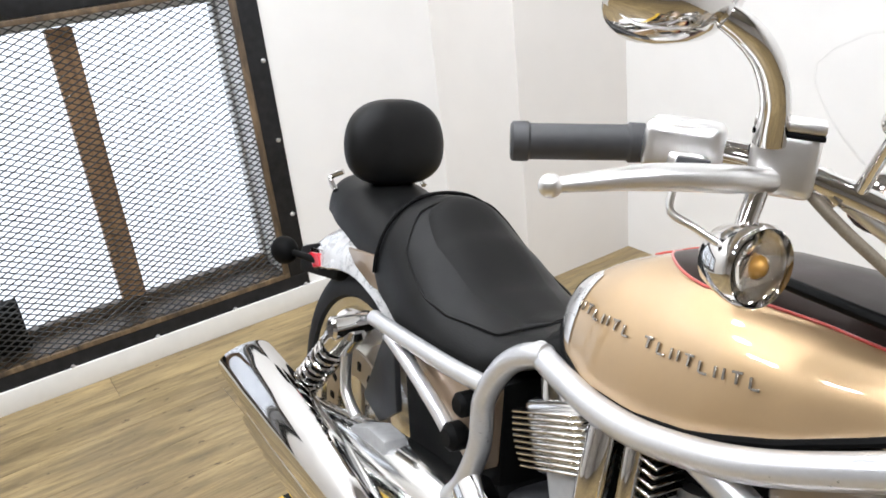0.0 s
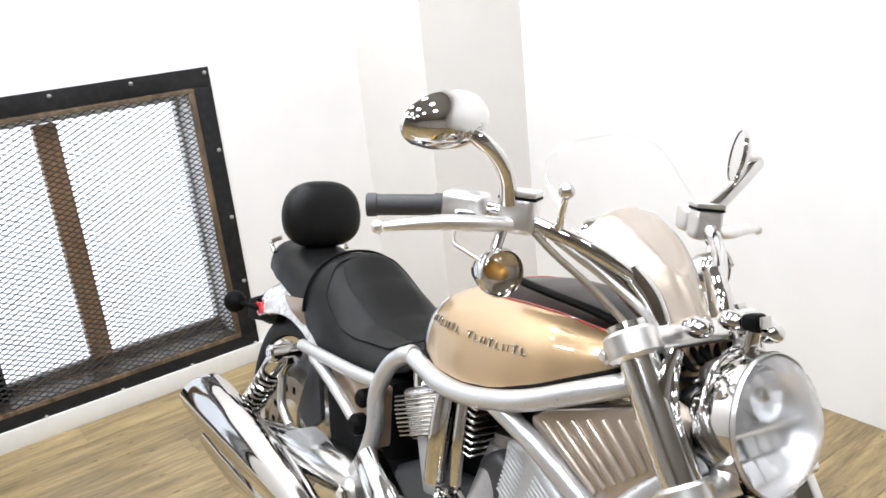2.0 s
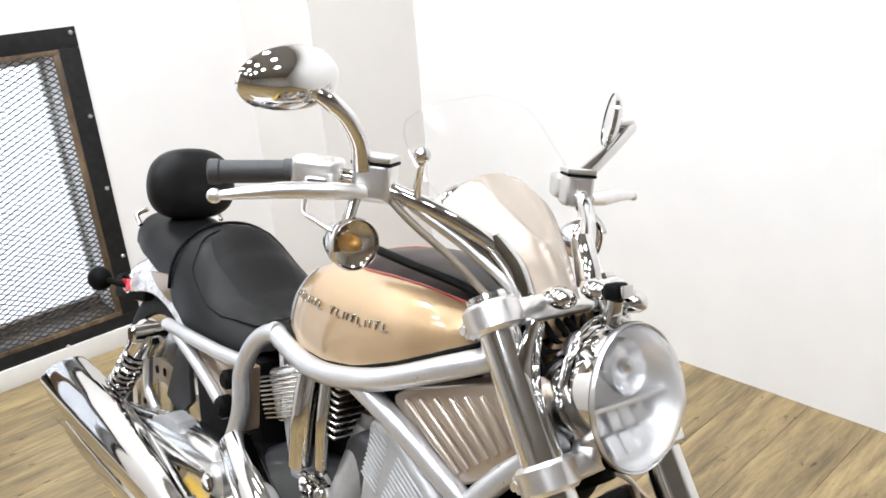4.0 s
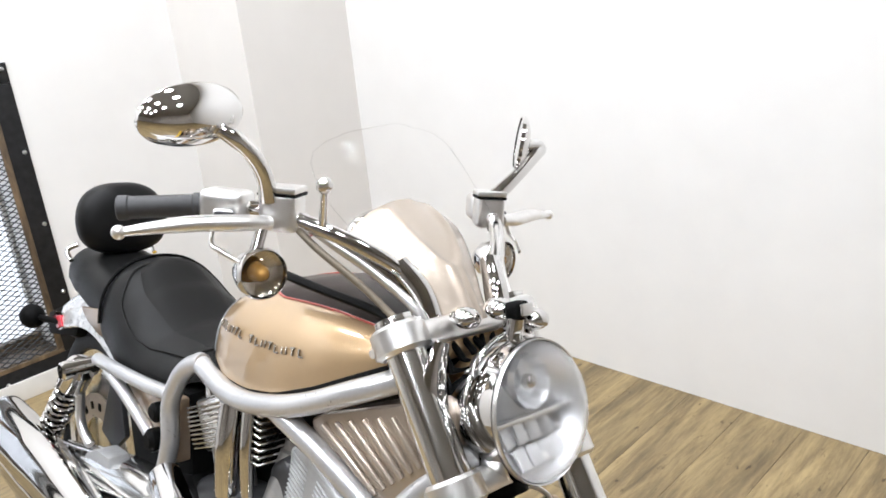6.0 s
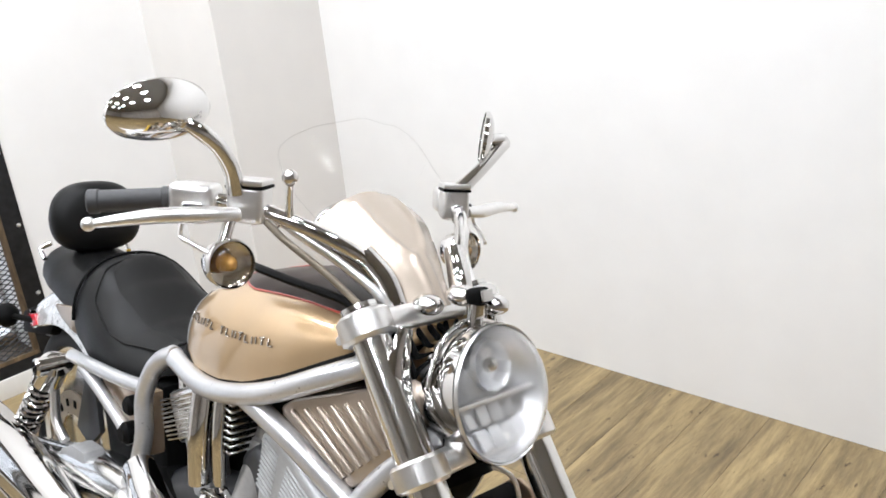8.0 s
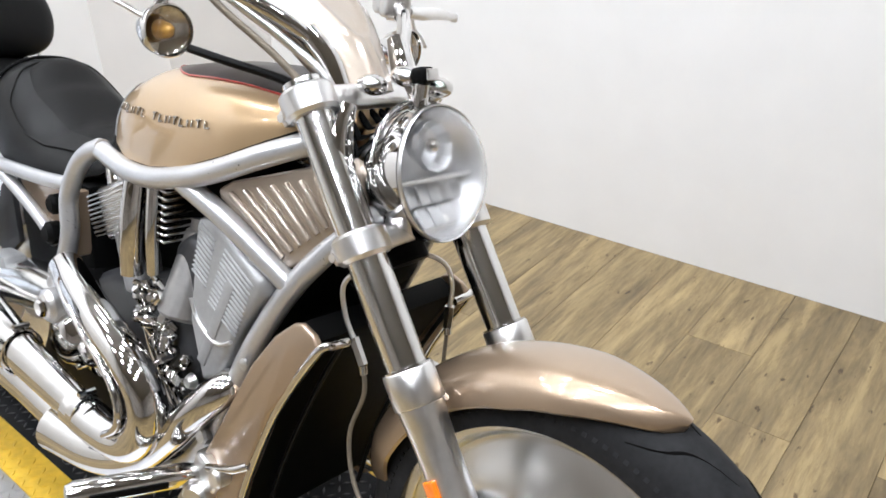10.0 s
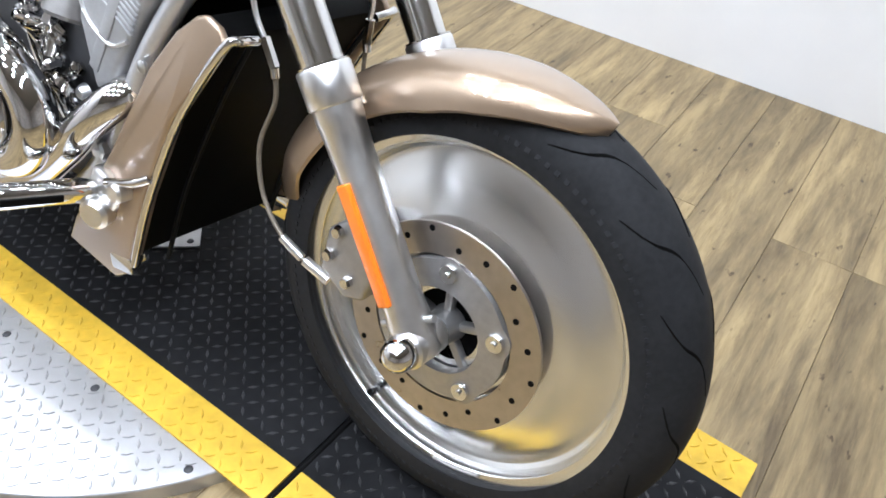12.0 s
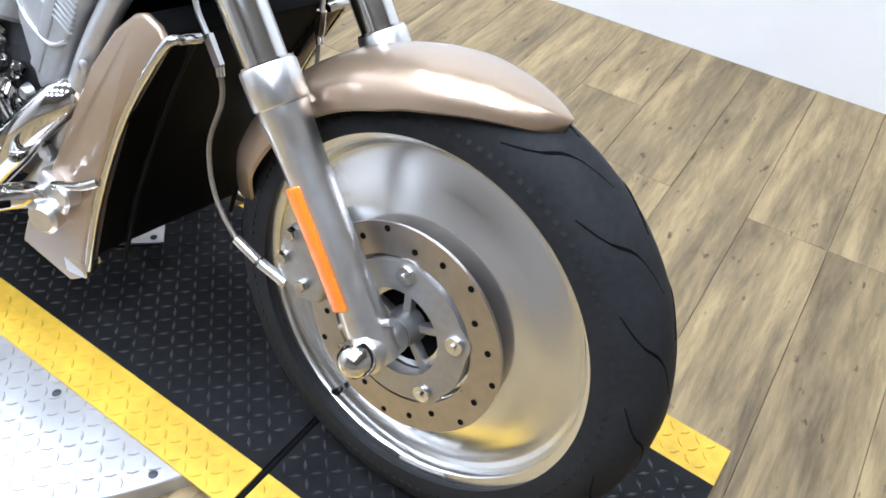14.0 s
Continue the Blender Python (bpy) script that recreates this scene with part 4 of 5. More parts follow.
# tank cover: gold sides, black top with a red line between
TX = [0.800, 0.825, 0.86, 0.92, 1.00, 1.08, 1.16, 1.23, 1.285, 1.315]
TB = [0.792, 0.770, 0.754, 0.742, 0.747, 0.765, 0.798, 0.834, 0.862, 0.880]
TT = [0.812, 0.838, 0.862, 0.888, 0.905, 0.912, 0.911, 0.906, 0.900, 0.893]
TW = [0.062, 0.112, 0.138, 0.157, 0.164, 0.163, 0.152, 0.132, 0.105, 0.080]


def tank_ring(x, lo, hi, n, lift=0.0, shrink=0.0):
    """Part of the tank's cross-section, by the angle from the right lower edge (0) over the top (pi)."""
    zb, zt, w = np.interp(x, TX, TB), np.interp(x, TX, TT), np.interp(x, TX, TW)
    out = []
    for a in np.linspace(lo, hi, n):
        c, s = math.cos(a), math.sin(a)
        yy = -w * math.copysign(abs(c) ** 0.62, c)
        zz = zb + (zt - zb) * abs(s) ** 0.80
        nrm = Vector((0, -c, s))
        p = Vector((x, yy, zz)) + nrm * lift
        out.append(p)
    return out


def smooth_xs(n, a=0, b=1):
    u = np.linspace(a, b, n)
    return TX[0] + (TX[-1] - TX[0]) * (u + 0.12 * np.sin(2 * math.pi * u) * -0.5)


def tank_body():
    xs = smooth_xs(34)
    rings = []
    for x in xs:
        top = tank_ring(x, 0, math.pi, 41)
        rings.append(top + [Vector((x, 0.5 * top[-1].y, top[0].z - 0.012)), Vector((x, 0.5 * top[0].y, top[0].z - 0.012))])
    return skin(bmesh.new(), rings)


part("tank_cover", tank_body(), PAINT, bike, "champagne gold painted tank cover", 60)


def tank_top():
    rings = []
    for x in smooth_xs(30, 0.16, 0.99):
        k = 0.62 + 0.50 * max(0, 1 - (x - 0.86) / 0.16) ** 1.5 - 0.10 * max(0, (x - 1.15) / 0.16)
        rings.append(tank_ring(x, math.pi * min(0.499, 0.5 * k + 0.02), math.pi * (1 - min(0.499, 0.5 * k + 0.02)), 19, 0.0012))
    return skin(bmesh.new(), rings, closed=False)


part("tank_top_panel", tank_top(), PAINT_BLACK, bike, "gloss black tank top panel", 60)
for side in (0, 1):
    pts = []
    for x in smooth_xs(30, 0.16, 0.99):
        k = 0.62 + 0.50 * max(0, 1 - (x - 0.86) / 0.16) ** 1.5 - 0.10 * max(0, (x - 1.15) / 0.16)
        a = math.pi * min(0.499, 0.5 * k + 0.02)
        pts.append(tank_ring(x, a if not side else math.pi - a, a + 1e-3 if not side else math.pi - a - 1e-3, 2, 0.0012)[0])
    part("pinstripe", tube(bmesh.new(), pts, 0.0017, 6, 1), PIN_RED, bike, "thin red pinstripe")
# silver flash at the rear corner of the tank, and the black gasket under it
def tank_flash():
    rings = []
    for x in np.linspace(0.812, 0.872, 9):
        rings.append(tank_ring(x, math.pi * 0.03, math.pi * (0.30 + 0.05 * math.sin((x - 0.81) * 50)), 12, 0.0013))
    return skin(bmesh.new(), rings, closed=False)


part("tank_flash", tank_flash(), PAINT_SILVER, bike, "silver flash on the tank's rear corner", 60)
for side in (0, 1):
    pts = [tank_ring(x, 0 if not side else math.pi, 1e-3 if not side else math.pi - 1e-3, 2, -0.002)[0] for x in smooth_xs(24)]
    part("tank_gasket", tube(bmesh.new(), pts, 0.0055, 8, 1), BLACK, bike)
pts = [p for p in tank_ring(0.806, 0.0, math.pi, 24, 0.004)]
part("tank_rear_seal", tube(bmesh.new(), pts, 0.006, 8, 1), BLACK, bike)

# raised maker's badge on the tank: plain small blocks, slanting down the side
for side in (0, 1):
    for k in range(15):
        if k == 6:
            continue
        x = 0.878 + 0.0178 * k
        a = math.pi * (0.165 - 0.0035 * k)
        if side:
            a = math.pi - a
        p, q = tank_ring(x, a, a + 0.02, 2, 0.0018)
        p2 = tank_ring(x + 0.01, a, a + 0.02, 2, 0.0018)[0]
        u, v = (p2 - p).normalized(), (q - p).normalized()
        w = u.cross(v)
        v = w.cross(u)
        m = Matrix((u, v, w)).transposed().to_4x4()
        m.translation = p
        h = 0.0112
        b = bmesh.new()
        for dx, dv, sx, sv in (((-0.0045, 0, 0.0026, h), (0.0045, 0, 0.0026, h)), ((0, 0, 0.003, h), (0, h / 2, 0.011, 0.0026)), ((-0.004, 0, 0.003, h), (0.001, -h / 2, 0.009, 0.0026)))[k % 3]:
            box(b, (sx, sv, 0.0025), m @ pose(dx, dv, 0), 0.0005, 1)
        part("badge_bar", b, TITLE, bike)


# frame
def frame_part(pts, r, name, label=""):
    for s in (-1, 1):
        part(name, tube(bmesh.new(), [(x, -s * y if s > 0 else y, z) for x, y, z in pts], r, 20, 8), FRAME_SILVER, bike, label)


frame_part([(0.829, -0.150, 0.741), (0.90, -0.162, 0.736), (0.96, -0.171, 0.735), (1.03, -0.177, 0.743), (1.11, -0.178, 0.764), (1.176, -0.170, 0.788), (1.25, -0.152, 0.824), (1.305, -0.12, 0.851), (1.335, -0.09, 0.866)], 0.0162, "upper_frame_tube", "silver tubular frame rail")
frame_part([(0.850, -0.153, 0.744), (0.815, -0.157, 0.731), (0.777, -0.160, 0.697), (0.748, -0.163, 0.638), (0.751, -0.165, 0.573), (0.730, -0.168, 0.505), (0.70, -0.170, 0.46)], 0.0162, "seat_post_tube", "silver bent frame tube")
frame_part([(1.095, -0.174, 0.758), (1.185, -0.160, 0.721), (1.27, -0.137, 0.667), (1.30, -0.128, 0.645)], 0.0162, "diagonal_frame_tube")
frame_part([(1.40, -0.075, 0.78), (1.352, -0.10, 0.727), (1.297, -0.13, 0.647), (1.233, -0.145, 0.528), (1.16, -0.15, 0.365), (1.05, -0.15, 0.235), (0.9, -0.15, 0.185)], 0.0165, "down_tube")
frame_part([(0.748, -0.164, 0.660), (0.66, -0.166, 0.649), (0.55, -0.167, 0.640), (0.42, -0.162, 0.627)], 0.0132, "seat_rail")
frame_part([(0.485, -0.166, 0.622), (0.57, -0.167, 0.598), (0.655, -0.167, 0.566), (0.70, -0.166, 0.540)], 0.0115, "seat_strut")
for s in (-1, 1):
    b = lathe(bmesh.new(), [(0, 0.014), (0.012, 0.014), (0.016, 0.01), (0.016, 0)], Matrix.Translation((1.16, s * 0.165, 0.365)) @ (SIDE if s < 0 else SIDE @ pose(0, 0, 0, 180)), 6)
    part("frame_bolt", b, BOLT, bike)
    for x, z in ((1.245, 0.52), (1.215, 0.465)):
        b = lathe(bmesh.new(), [(0, 0.006), (0.006, 0.006), (0.009, 0.004), (0.009, 0)], Matrix.Translation((x, s * 0.163, z)) @ (SIDE if s < 0 else SIDE @ pose(0, 0, 0, 180)), 14)
        part("frame_bolt", b, BOLT, bike)
    b = rod(bmesh.new(), (0.712, s * 0.15, 0.615), (0.712, s * 0.182, 0.615), 0.018, 20, round_=0.006)
    part("rubber_plug", b, BLACK, bike)
    b = rod(bmesh.new(), (0.695, s * 0.15, 0.556), (0.695, s * 0.184, 0.556), 0.021, 20, round_=0.008)
    part("rubber_plug", b, BLACK, bike)


# seat
def loft(sections, n=33, power=0.7, belly=0.25):
    """Sections of (x, half width, bottom z, top z): rounded over the top, flat below."""
    rings = []
    xs = [s[0] for s in sections]
    for u in np.linspace(0, 1, 30):
        x = xs[0] + (xs[-1] - xs[0]) * u
        k = np.interp(x, xs, range(len(xs)))
        i = min(int(k), len(xs) - 2)
        f = k - i
        f = f * f * (3 - 2 * f) * 0.5 + f * 0.5
        w, zb, zt = [sections[i][j] * (1 - f) + sections[i + 1][j] * f for j in (1, 2, 3)]
        ring = []
        for a in np.linspace(0, math.pi, n):
            c, s = math.cos(a), math.sin(a)
            ring.append((x, -w * math.copysign(abs(c) ** power, c), zb + (zt - zb) * abs(s) ** power))
        ring += [(x, w * 0.5, zb - 0.006), (x, -w * 0.5, zb - 0.006)]
        rings.append(ring)
    return skin(bmesh.new(), rings)


seat = part("rider_seat", loft([(0.325, 0.10, 0.70, 0.775), (0.345, 0.130, 0.678, 0.811), (0.39, 0.136, 0.650, 0.814), (0.475, 0.146, 0.632, 0.770), (0.58, 0.147, 0.628, 0.716), (0.67, 0.134, 0.640, 0.702), (0.745, 0.106, 0.668, 0.724), (0.80, 0.088, 0.708, 0.763), (0.835, 0.082, 0.748, 0.803)], power=0.86), LEATHER, bike, "black vinyl rider's bucket seat", 60)
part("seat_insert", loft([(0.385, 0.05, 0.765, 0.8165), (0.405, 0.08, 0.735, 0.8165), (0.475, 0.100, 0.69, 0.7755), (0.58, 0.100, 0.65, 0.7205), (0.66, 0.080, 0.65, 0.7065), (0.70, 0.042, 0.67, 0.712)], power=0.74), LEATHER_MAT, seat, "matt stitched seat insert", 60)
SEAT = [(0.345, 0.130, 0.678, 0.811), (0.39, 0.136, 0.650, 0.814), (0.475, 0.146, 0.632, 0.770), (0.58, 0.147, 0.628, 0.716), (0.67, 0.134, 0.640, 0.702), (0.745, 0.106, 0.668, 0.724)]


def on_seat(x, a, lift=0.002):
    w, zb, zt = [float(np.interp(x, [q[0] for q in SEAT], [q[j] for q in SEAT])) for j in (1, 2, 3)]
    c, n = math.cos(a), math.sin(a)
    return Vector((x, -w * math.copysign(abs(c) ** 0.86, c), zb + (zt - zb) * abs(n) ** 0.86 + lift))


line = [on_seat(x, a) for x, a in zip(np.linspace(0.715, 0.40, 24), np.interp(np.linspace(0, 1, 24), (0, 0.12, 0.6, 0.9, 1), (1.30, 0.85, 0.52, 0.62, 0.98)))]
line += [on_seat(0.395, a) for a in np.linspace(1.08, math.pi - 1.08, 9)]
line += [Vector((q.x, -q.y, q.z)) for q in reversed(line[:24])]
part("seat_seam", tube(bmesh.new(), line + [line[0]], 0.0021, 8, 2), LEATHER_MAT, seat, "raised stitched seam")
pts = [(0.342 + 0.015 * abs(c), -0.134 * math.copysign(abs(c) ** 0.86, c), 0.678 + 0.134 * abs(s_) ** 0.86) for c, s_ in ((math.cos(a), math.sin(a)) for a in np.linspace(0.02, math.pi - 0.02, 40))]
part("seat_piping", tube(bmesh.new(), pts, 0.0035, 8, 1), BLACK, seat)
part("pillion_seat", loft([(0.03, 0.055, 0.73, 0.765), (0.06, 0.092, 0.715, 0.788), (0.14, 0.103, 0.70, 0.788), (0.24, 0.109, 0.685, 0.777), (0.32, 0.114, 0.668, 0.768), (0.375, 0.114, 0.665, 0.755)], power=0.78), LEATHER, bike, "black vinyl pillion pad", 60)


def pad():
    b = bmesh.new()
    bmesh.ops.create_uvsphere(b, u_segments=40, v_segments=24, radius=1)
    for v in b.verts:
        x, y, z = v.co
        e = 2.7
        n = (abs(x) ** e + abs(y) ** e + abs(z) ** e) ** (1 / e)
        v.co = Vector((x, y, z)) / max(n, 1e-6)
        v.co.y *= 1.0 - 0.10 * max(0, v.co.z)
        v.co = Vector((v.co.x * 0.046, v.co.y * 0.104, v.co.z * 0.083))
    b.transform(Matrix.Translation((0.148, 0.004, 0.865)) @ pose(0, 0, 0, 0, -10))
    return b


part("backrest_pad", pad(), LEATHER, bike, "rounded black vinyl backrest pad", 60)
for s in (-1, 1):
    part("backrest_bracket", tube(bmesh.new(), [(0.10, s * 0.08, 0.80), (0.085, s * 0.10, 0.785), (0.11, s * 0.10, 0.765)], 0.006, 10), CHROME, bike)

# rear mudguard, lights and wheel
part("rear_mudguard", mudguard(REAR, 0.398, 150, 42, 0.118, 0.09, 0.22, 0.1, 40), PAINT_SILVER, bike, "silver painted rear mudguard")
for s in (-1, 1):
    b = slab(bmesh.new(), [(0.22, 0.685), (0.34, 0.705), (0.42, 0.68), (0.39, 0.645), (0.32, 0.645), (0.26, 0.66)], s * 0.112, s * 0.124, 0.006)
    part("mudguard_strut_cover", b, PAINT_PALE, bike)
b = bmesh.new()
slab(b, [(-0.05, 0.545), (0.14, 0.585), (0.17, 0.635), (0.05, 0.64), (-0.045, 0.605)], -0.108, 0.108, 0.012)
part("tail_bracket", b, BLACK, bike, "black tail lamp bracket")
for s in (-1, 1):
    b = rod(bmesh.new(), (0.09, s * 0.105, 0.608), (-0.015, s * 0.142, 0.604), 0.009, 14, 0.007)
    part("rear_signal_stem", b, BLACK, bike)
    part("rear_signal", ball(bmesh.new(), (-0.034, s * 0.147, 0.602), (0.033, 0.029, 0.030), 24), BLACK, bike, "black bullet rear turn signal")
    b = slab(bmesh.new(), [(0.035, 0.617), (0.08, 0.628), (0.095, 0.604), (0.055, 0.588)], s * 0.112, s * 0.121, 0.003)
    r = part("side_reflector", b, RED, bike, "red side reflector")
    b = slab(bmesh.new(), [(0.028, 0.624), (0.085, 0.636), (0.103, 0.602), (0.05, 0.58)], s * 0.106, s * 0.1145, 0.003)
    part("reflector_bezel", b, CHROME, r)

rear_tyre = part("rear_tyre", wheel(REAR, "tyre", 0.325, 0.088, 0.245, 0.07), RUBBER, bike, "wide black rear tyre")
half = [(0.05, 0.05), (0.12, 0.052), (0.18, 0.046), (0.215, 0.045), (0.222, 0.058), (0.228, 0.072), (0.246, 0.078), (0.248, 0.07)]
part("rear_wheel", lathe(bmesh.new(), half + [(r, -h) for r, h in reversed(half)], Matrix.Translation(REAR) @ SIDE, 80, closed=True), POLISHED, bike, "solid polished rear disc wheel")
b = lathe(bmesh.new(), [(0.09, 0.088), (0.146, 0.088), (0.146, 0.093), (0.09, 0.093)], Matrix.Translation(REAR) @ SIDE, 64, closed=True)
rd = part("rear_rotor", b, ROTOR, bike, "drilled rear brake disc")
slot = mesh_of("rotor_slot", box(bmesh.new(), (0.018, 0.014, 0.004), None, 0.002), BLACK)
for k in range(16):
    shared("rotor_slot", slot, rd, Matrix.Translation(REAR) @ SIDE @ pose(0, 0, 0, 0, 0, 22.5 * k) @ pose(0.118, 0, 0.093))
# shocks
for s in (-1, 1):
    top, bot = Vector((0.385, s * 0.185, 0.602)), Vector((0.215, s * 0.185, 0.425))
    d = (bot - top).normalized()
    b = rod(bmesh.new(), top - d * 0.012, top + d * 0.075, 0.031, 28, round_=0.01)
    rod(b, top + Vector((0, 0.034 * s * -1, 0)), top + Vector((0, s * 0.04, 0)), 0.02, 20, round_=0.005)
    sh = part("shock_absorber", b, CHROME, bike, "chrome shock absorber with coil spring")
    m, n = stick(top + d * 0.07, bot + d * 0.05)
    pts = []
    for k in range(9 * 14 + 1):
        a = 2 * math.pi * k / 14
        pts.append(m @ Vector((0.025 * math.cos(a), 0.025 * math.sin(a), n * k / (9 * 14))))
    part("coil_spring", tube(bmesh.new(), pts, 0.0052, 8, 1), CHROME, sh)
    part("damper", rod(bmesh.new(), top + d * 0.06, bot + d * 0.08, 0.014, 18), BLACK_METAL, sh)
    part("axle_block", box(bmesh.new(), (0.09, 0.03, 0.06), pose(REAR.x, s * 0.16, REAR.z), 0.01, 3), SATIN, bike)
    # swingarm
    b = tube(bmesh.new(), [(0.17, s * 0.165, 0.325), (0.30, s * 0.165, 0.352), (0.45, s * 0.155, 0.385), (0.60, s * 0.15, 0.415), (0.72, s * 0.15, 0.43)], [0.036, 0.048, 0.055, 0.052, 0.044], 20, flat=0.9)
    part("swingarm", b, POLISHED, bike, "polished swingarm")
    b = rod(bmesh.new(), (0.725, s * 0.13, 0.43), (0.725, s * 0.205, 0.43), 0.032, 26, round_=0.008)
    piv = part("swingarm_pivot", b, SATIN, bike)
    part("pivot_nut", lathe(bmesh.new(), [(0, 0.012), (0.014, 0.012), (0.017, 0.008), (0.017, 0)], Matrix.Translation((0.725, s * 0.205, 0.43)) @ (SIDE if s < 0 else SIDE @ pose(0, 0, 0, 180)), 6), CHROME, piv)
    # rear brake caliper linkage
    part("brake_stay", tube(bmesh.new(), [(0.345, s * 0.172, 0.545), (0.36, s * 0.178, 0.47), (0.40, s * 0.175, 0.435)], 0.010, 12), SATIN, bike)
    b = slab(bmesh.new(), [(0.40, 0.42), (0.47, 0.455), (0.53, 0.46), (0.545, 0.43), (0.50, 0.405), (0.44, 0.40)], s * 0.145, s * 0.19, 0.008)
    part("rear_caliper", b, CAST, bike)
    part("chain_guard", slab(bmesh.new(), [(0.31, 0.42), (0.37, 0.56), (0.41, 0.58), (0.44, 0.45), (0.38, 0.40)], s * 0.105, s * 0.118, 0.004), GREY_CASE, bike)

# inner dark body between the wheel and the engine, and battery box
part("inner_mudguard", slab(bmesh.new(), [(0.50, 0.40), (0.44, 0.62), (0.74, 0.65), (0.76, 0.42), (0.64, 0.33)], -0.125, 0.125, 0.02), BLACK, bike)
part("side_panel", slab(bmesh.new(), [(0.52, 0.612), (0.735, 0.64), (0.742, 0.52), (0.705, 0.505)], -0.150, 0.150, 0.01), PAINT_PALE, bike, "pale gold side panel")

# black filler, added to close the open gap below the seat
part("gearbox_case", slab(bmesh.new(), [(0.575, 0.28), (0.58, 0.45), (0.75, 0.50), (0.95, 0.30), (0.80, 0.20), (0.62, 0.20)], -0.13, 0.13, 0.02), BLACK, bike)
# added black panel, keeps the ramp's far yellow band out of sight
part("belt_guard", slab(bmesh.new(), [(0.14, 0.22), (0.14, 0.40), (0.70, 0.46), (0.82, 0.30), (0.78, 0.18)], 0.112, 0.128, 0.006), BLACK, bike)
# engine: cases, two finned cylinders in a vee
part("crankcase", slab(bmesh.new(), [(0.70, 0.46), (0.74, 0.28), (0.88, 0.22), (1.08, 0.24), (1.17, 0.36), (1.20, 0.48), (1.10, 0.60), (0.98, 0.56), (0.84, 0.53)], -0.125, 0.125, 0.03, None, 3), GREY_CASE, bike, "dark grey crankcase")
part("gearcase", slab(bmesh.new(), [(1.02, 0.42), (1.035, 0.635), (1.075, 0.665), (1.112, 0.65), (1.12, 0.44), (1.06, 0.38)], -0.145, 0.145, 0.02, None, 3), GREY_CASE, bike)
# solid black block: the shade between the engine's parts, put in as colour
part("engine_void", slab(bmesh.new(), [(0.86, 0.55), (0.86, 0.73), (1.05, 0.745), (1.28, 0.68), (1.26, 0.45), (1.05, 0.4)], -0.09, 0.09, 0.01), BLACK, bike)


def cylinder(base, axis, name, mat, n, wide, tall, label, y_out):
    """A finned head: a core with a stack of plates along its axis."""
    base, axis = Vector(base), Vector(axis).normalized()
    for s in (-1, 1):
        m = upright(base + Vector((0, s * y_out, 0)), axis)
        core = part(name, box(bmesh.new(), (wide * 0.84, 0.07, tall), m @ pose(0, 0, tall / 2), 0.014, 3), mat, bike, label)
        for k in range(n):
            w = wide * (0.90 + 0.10 * math.sin(math.pi * (k + 0.5) / n))
            part("fin", box(bmesh.new(), (w, 0.092, 0.0046), m @ pose(0, s * 0.002, tall * (0.10 + 0.80 * (k + 0.5) / n)), 0.0016, 1), mat, core)


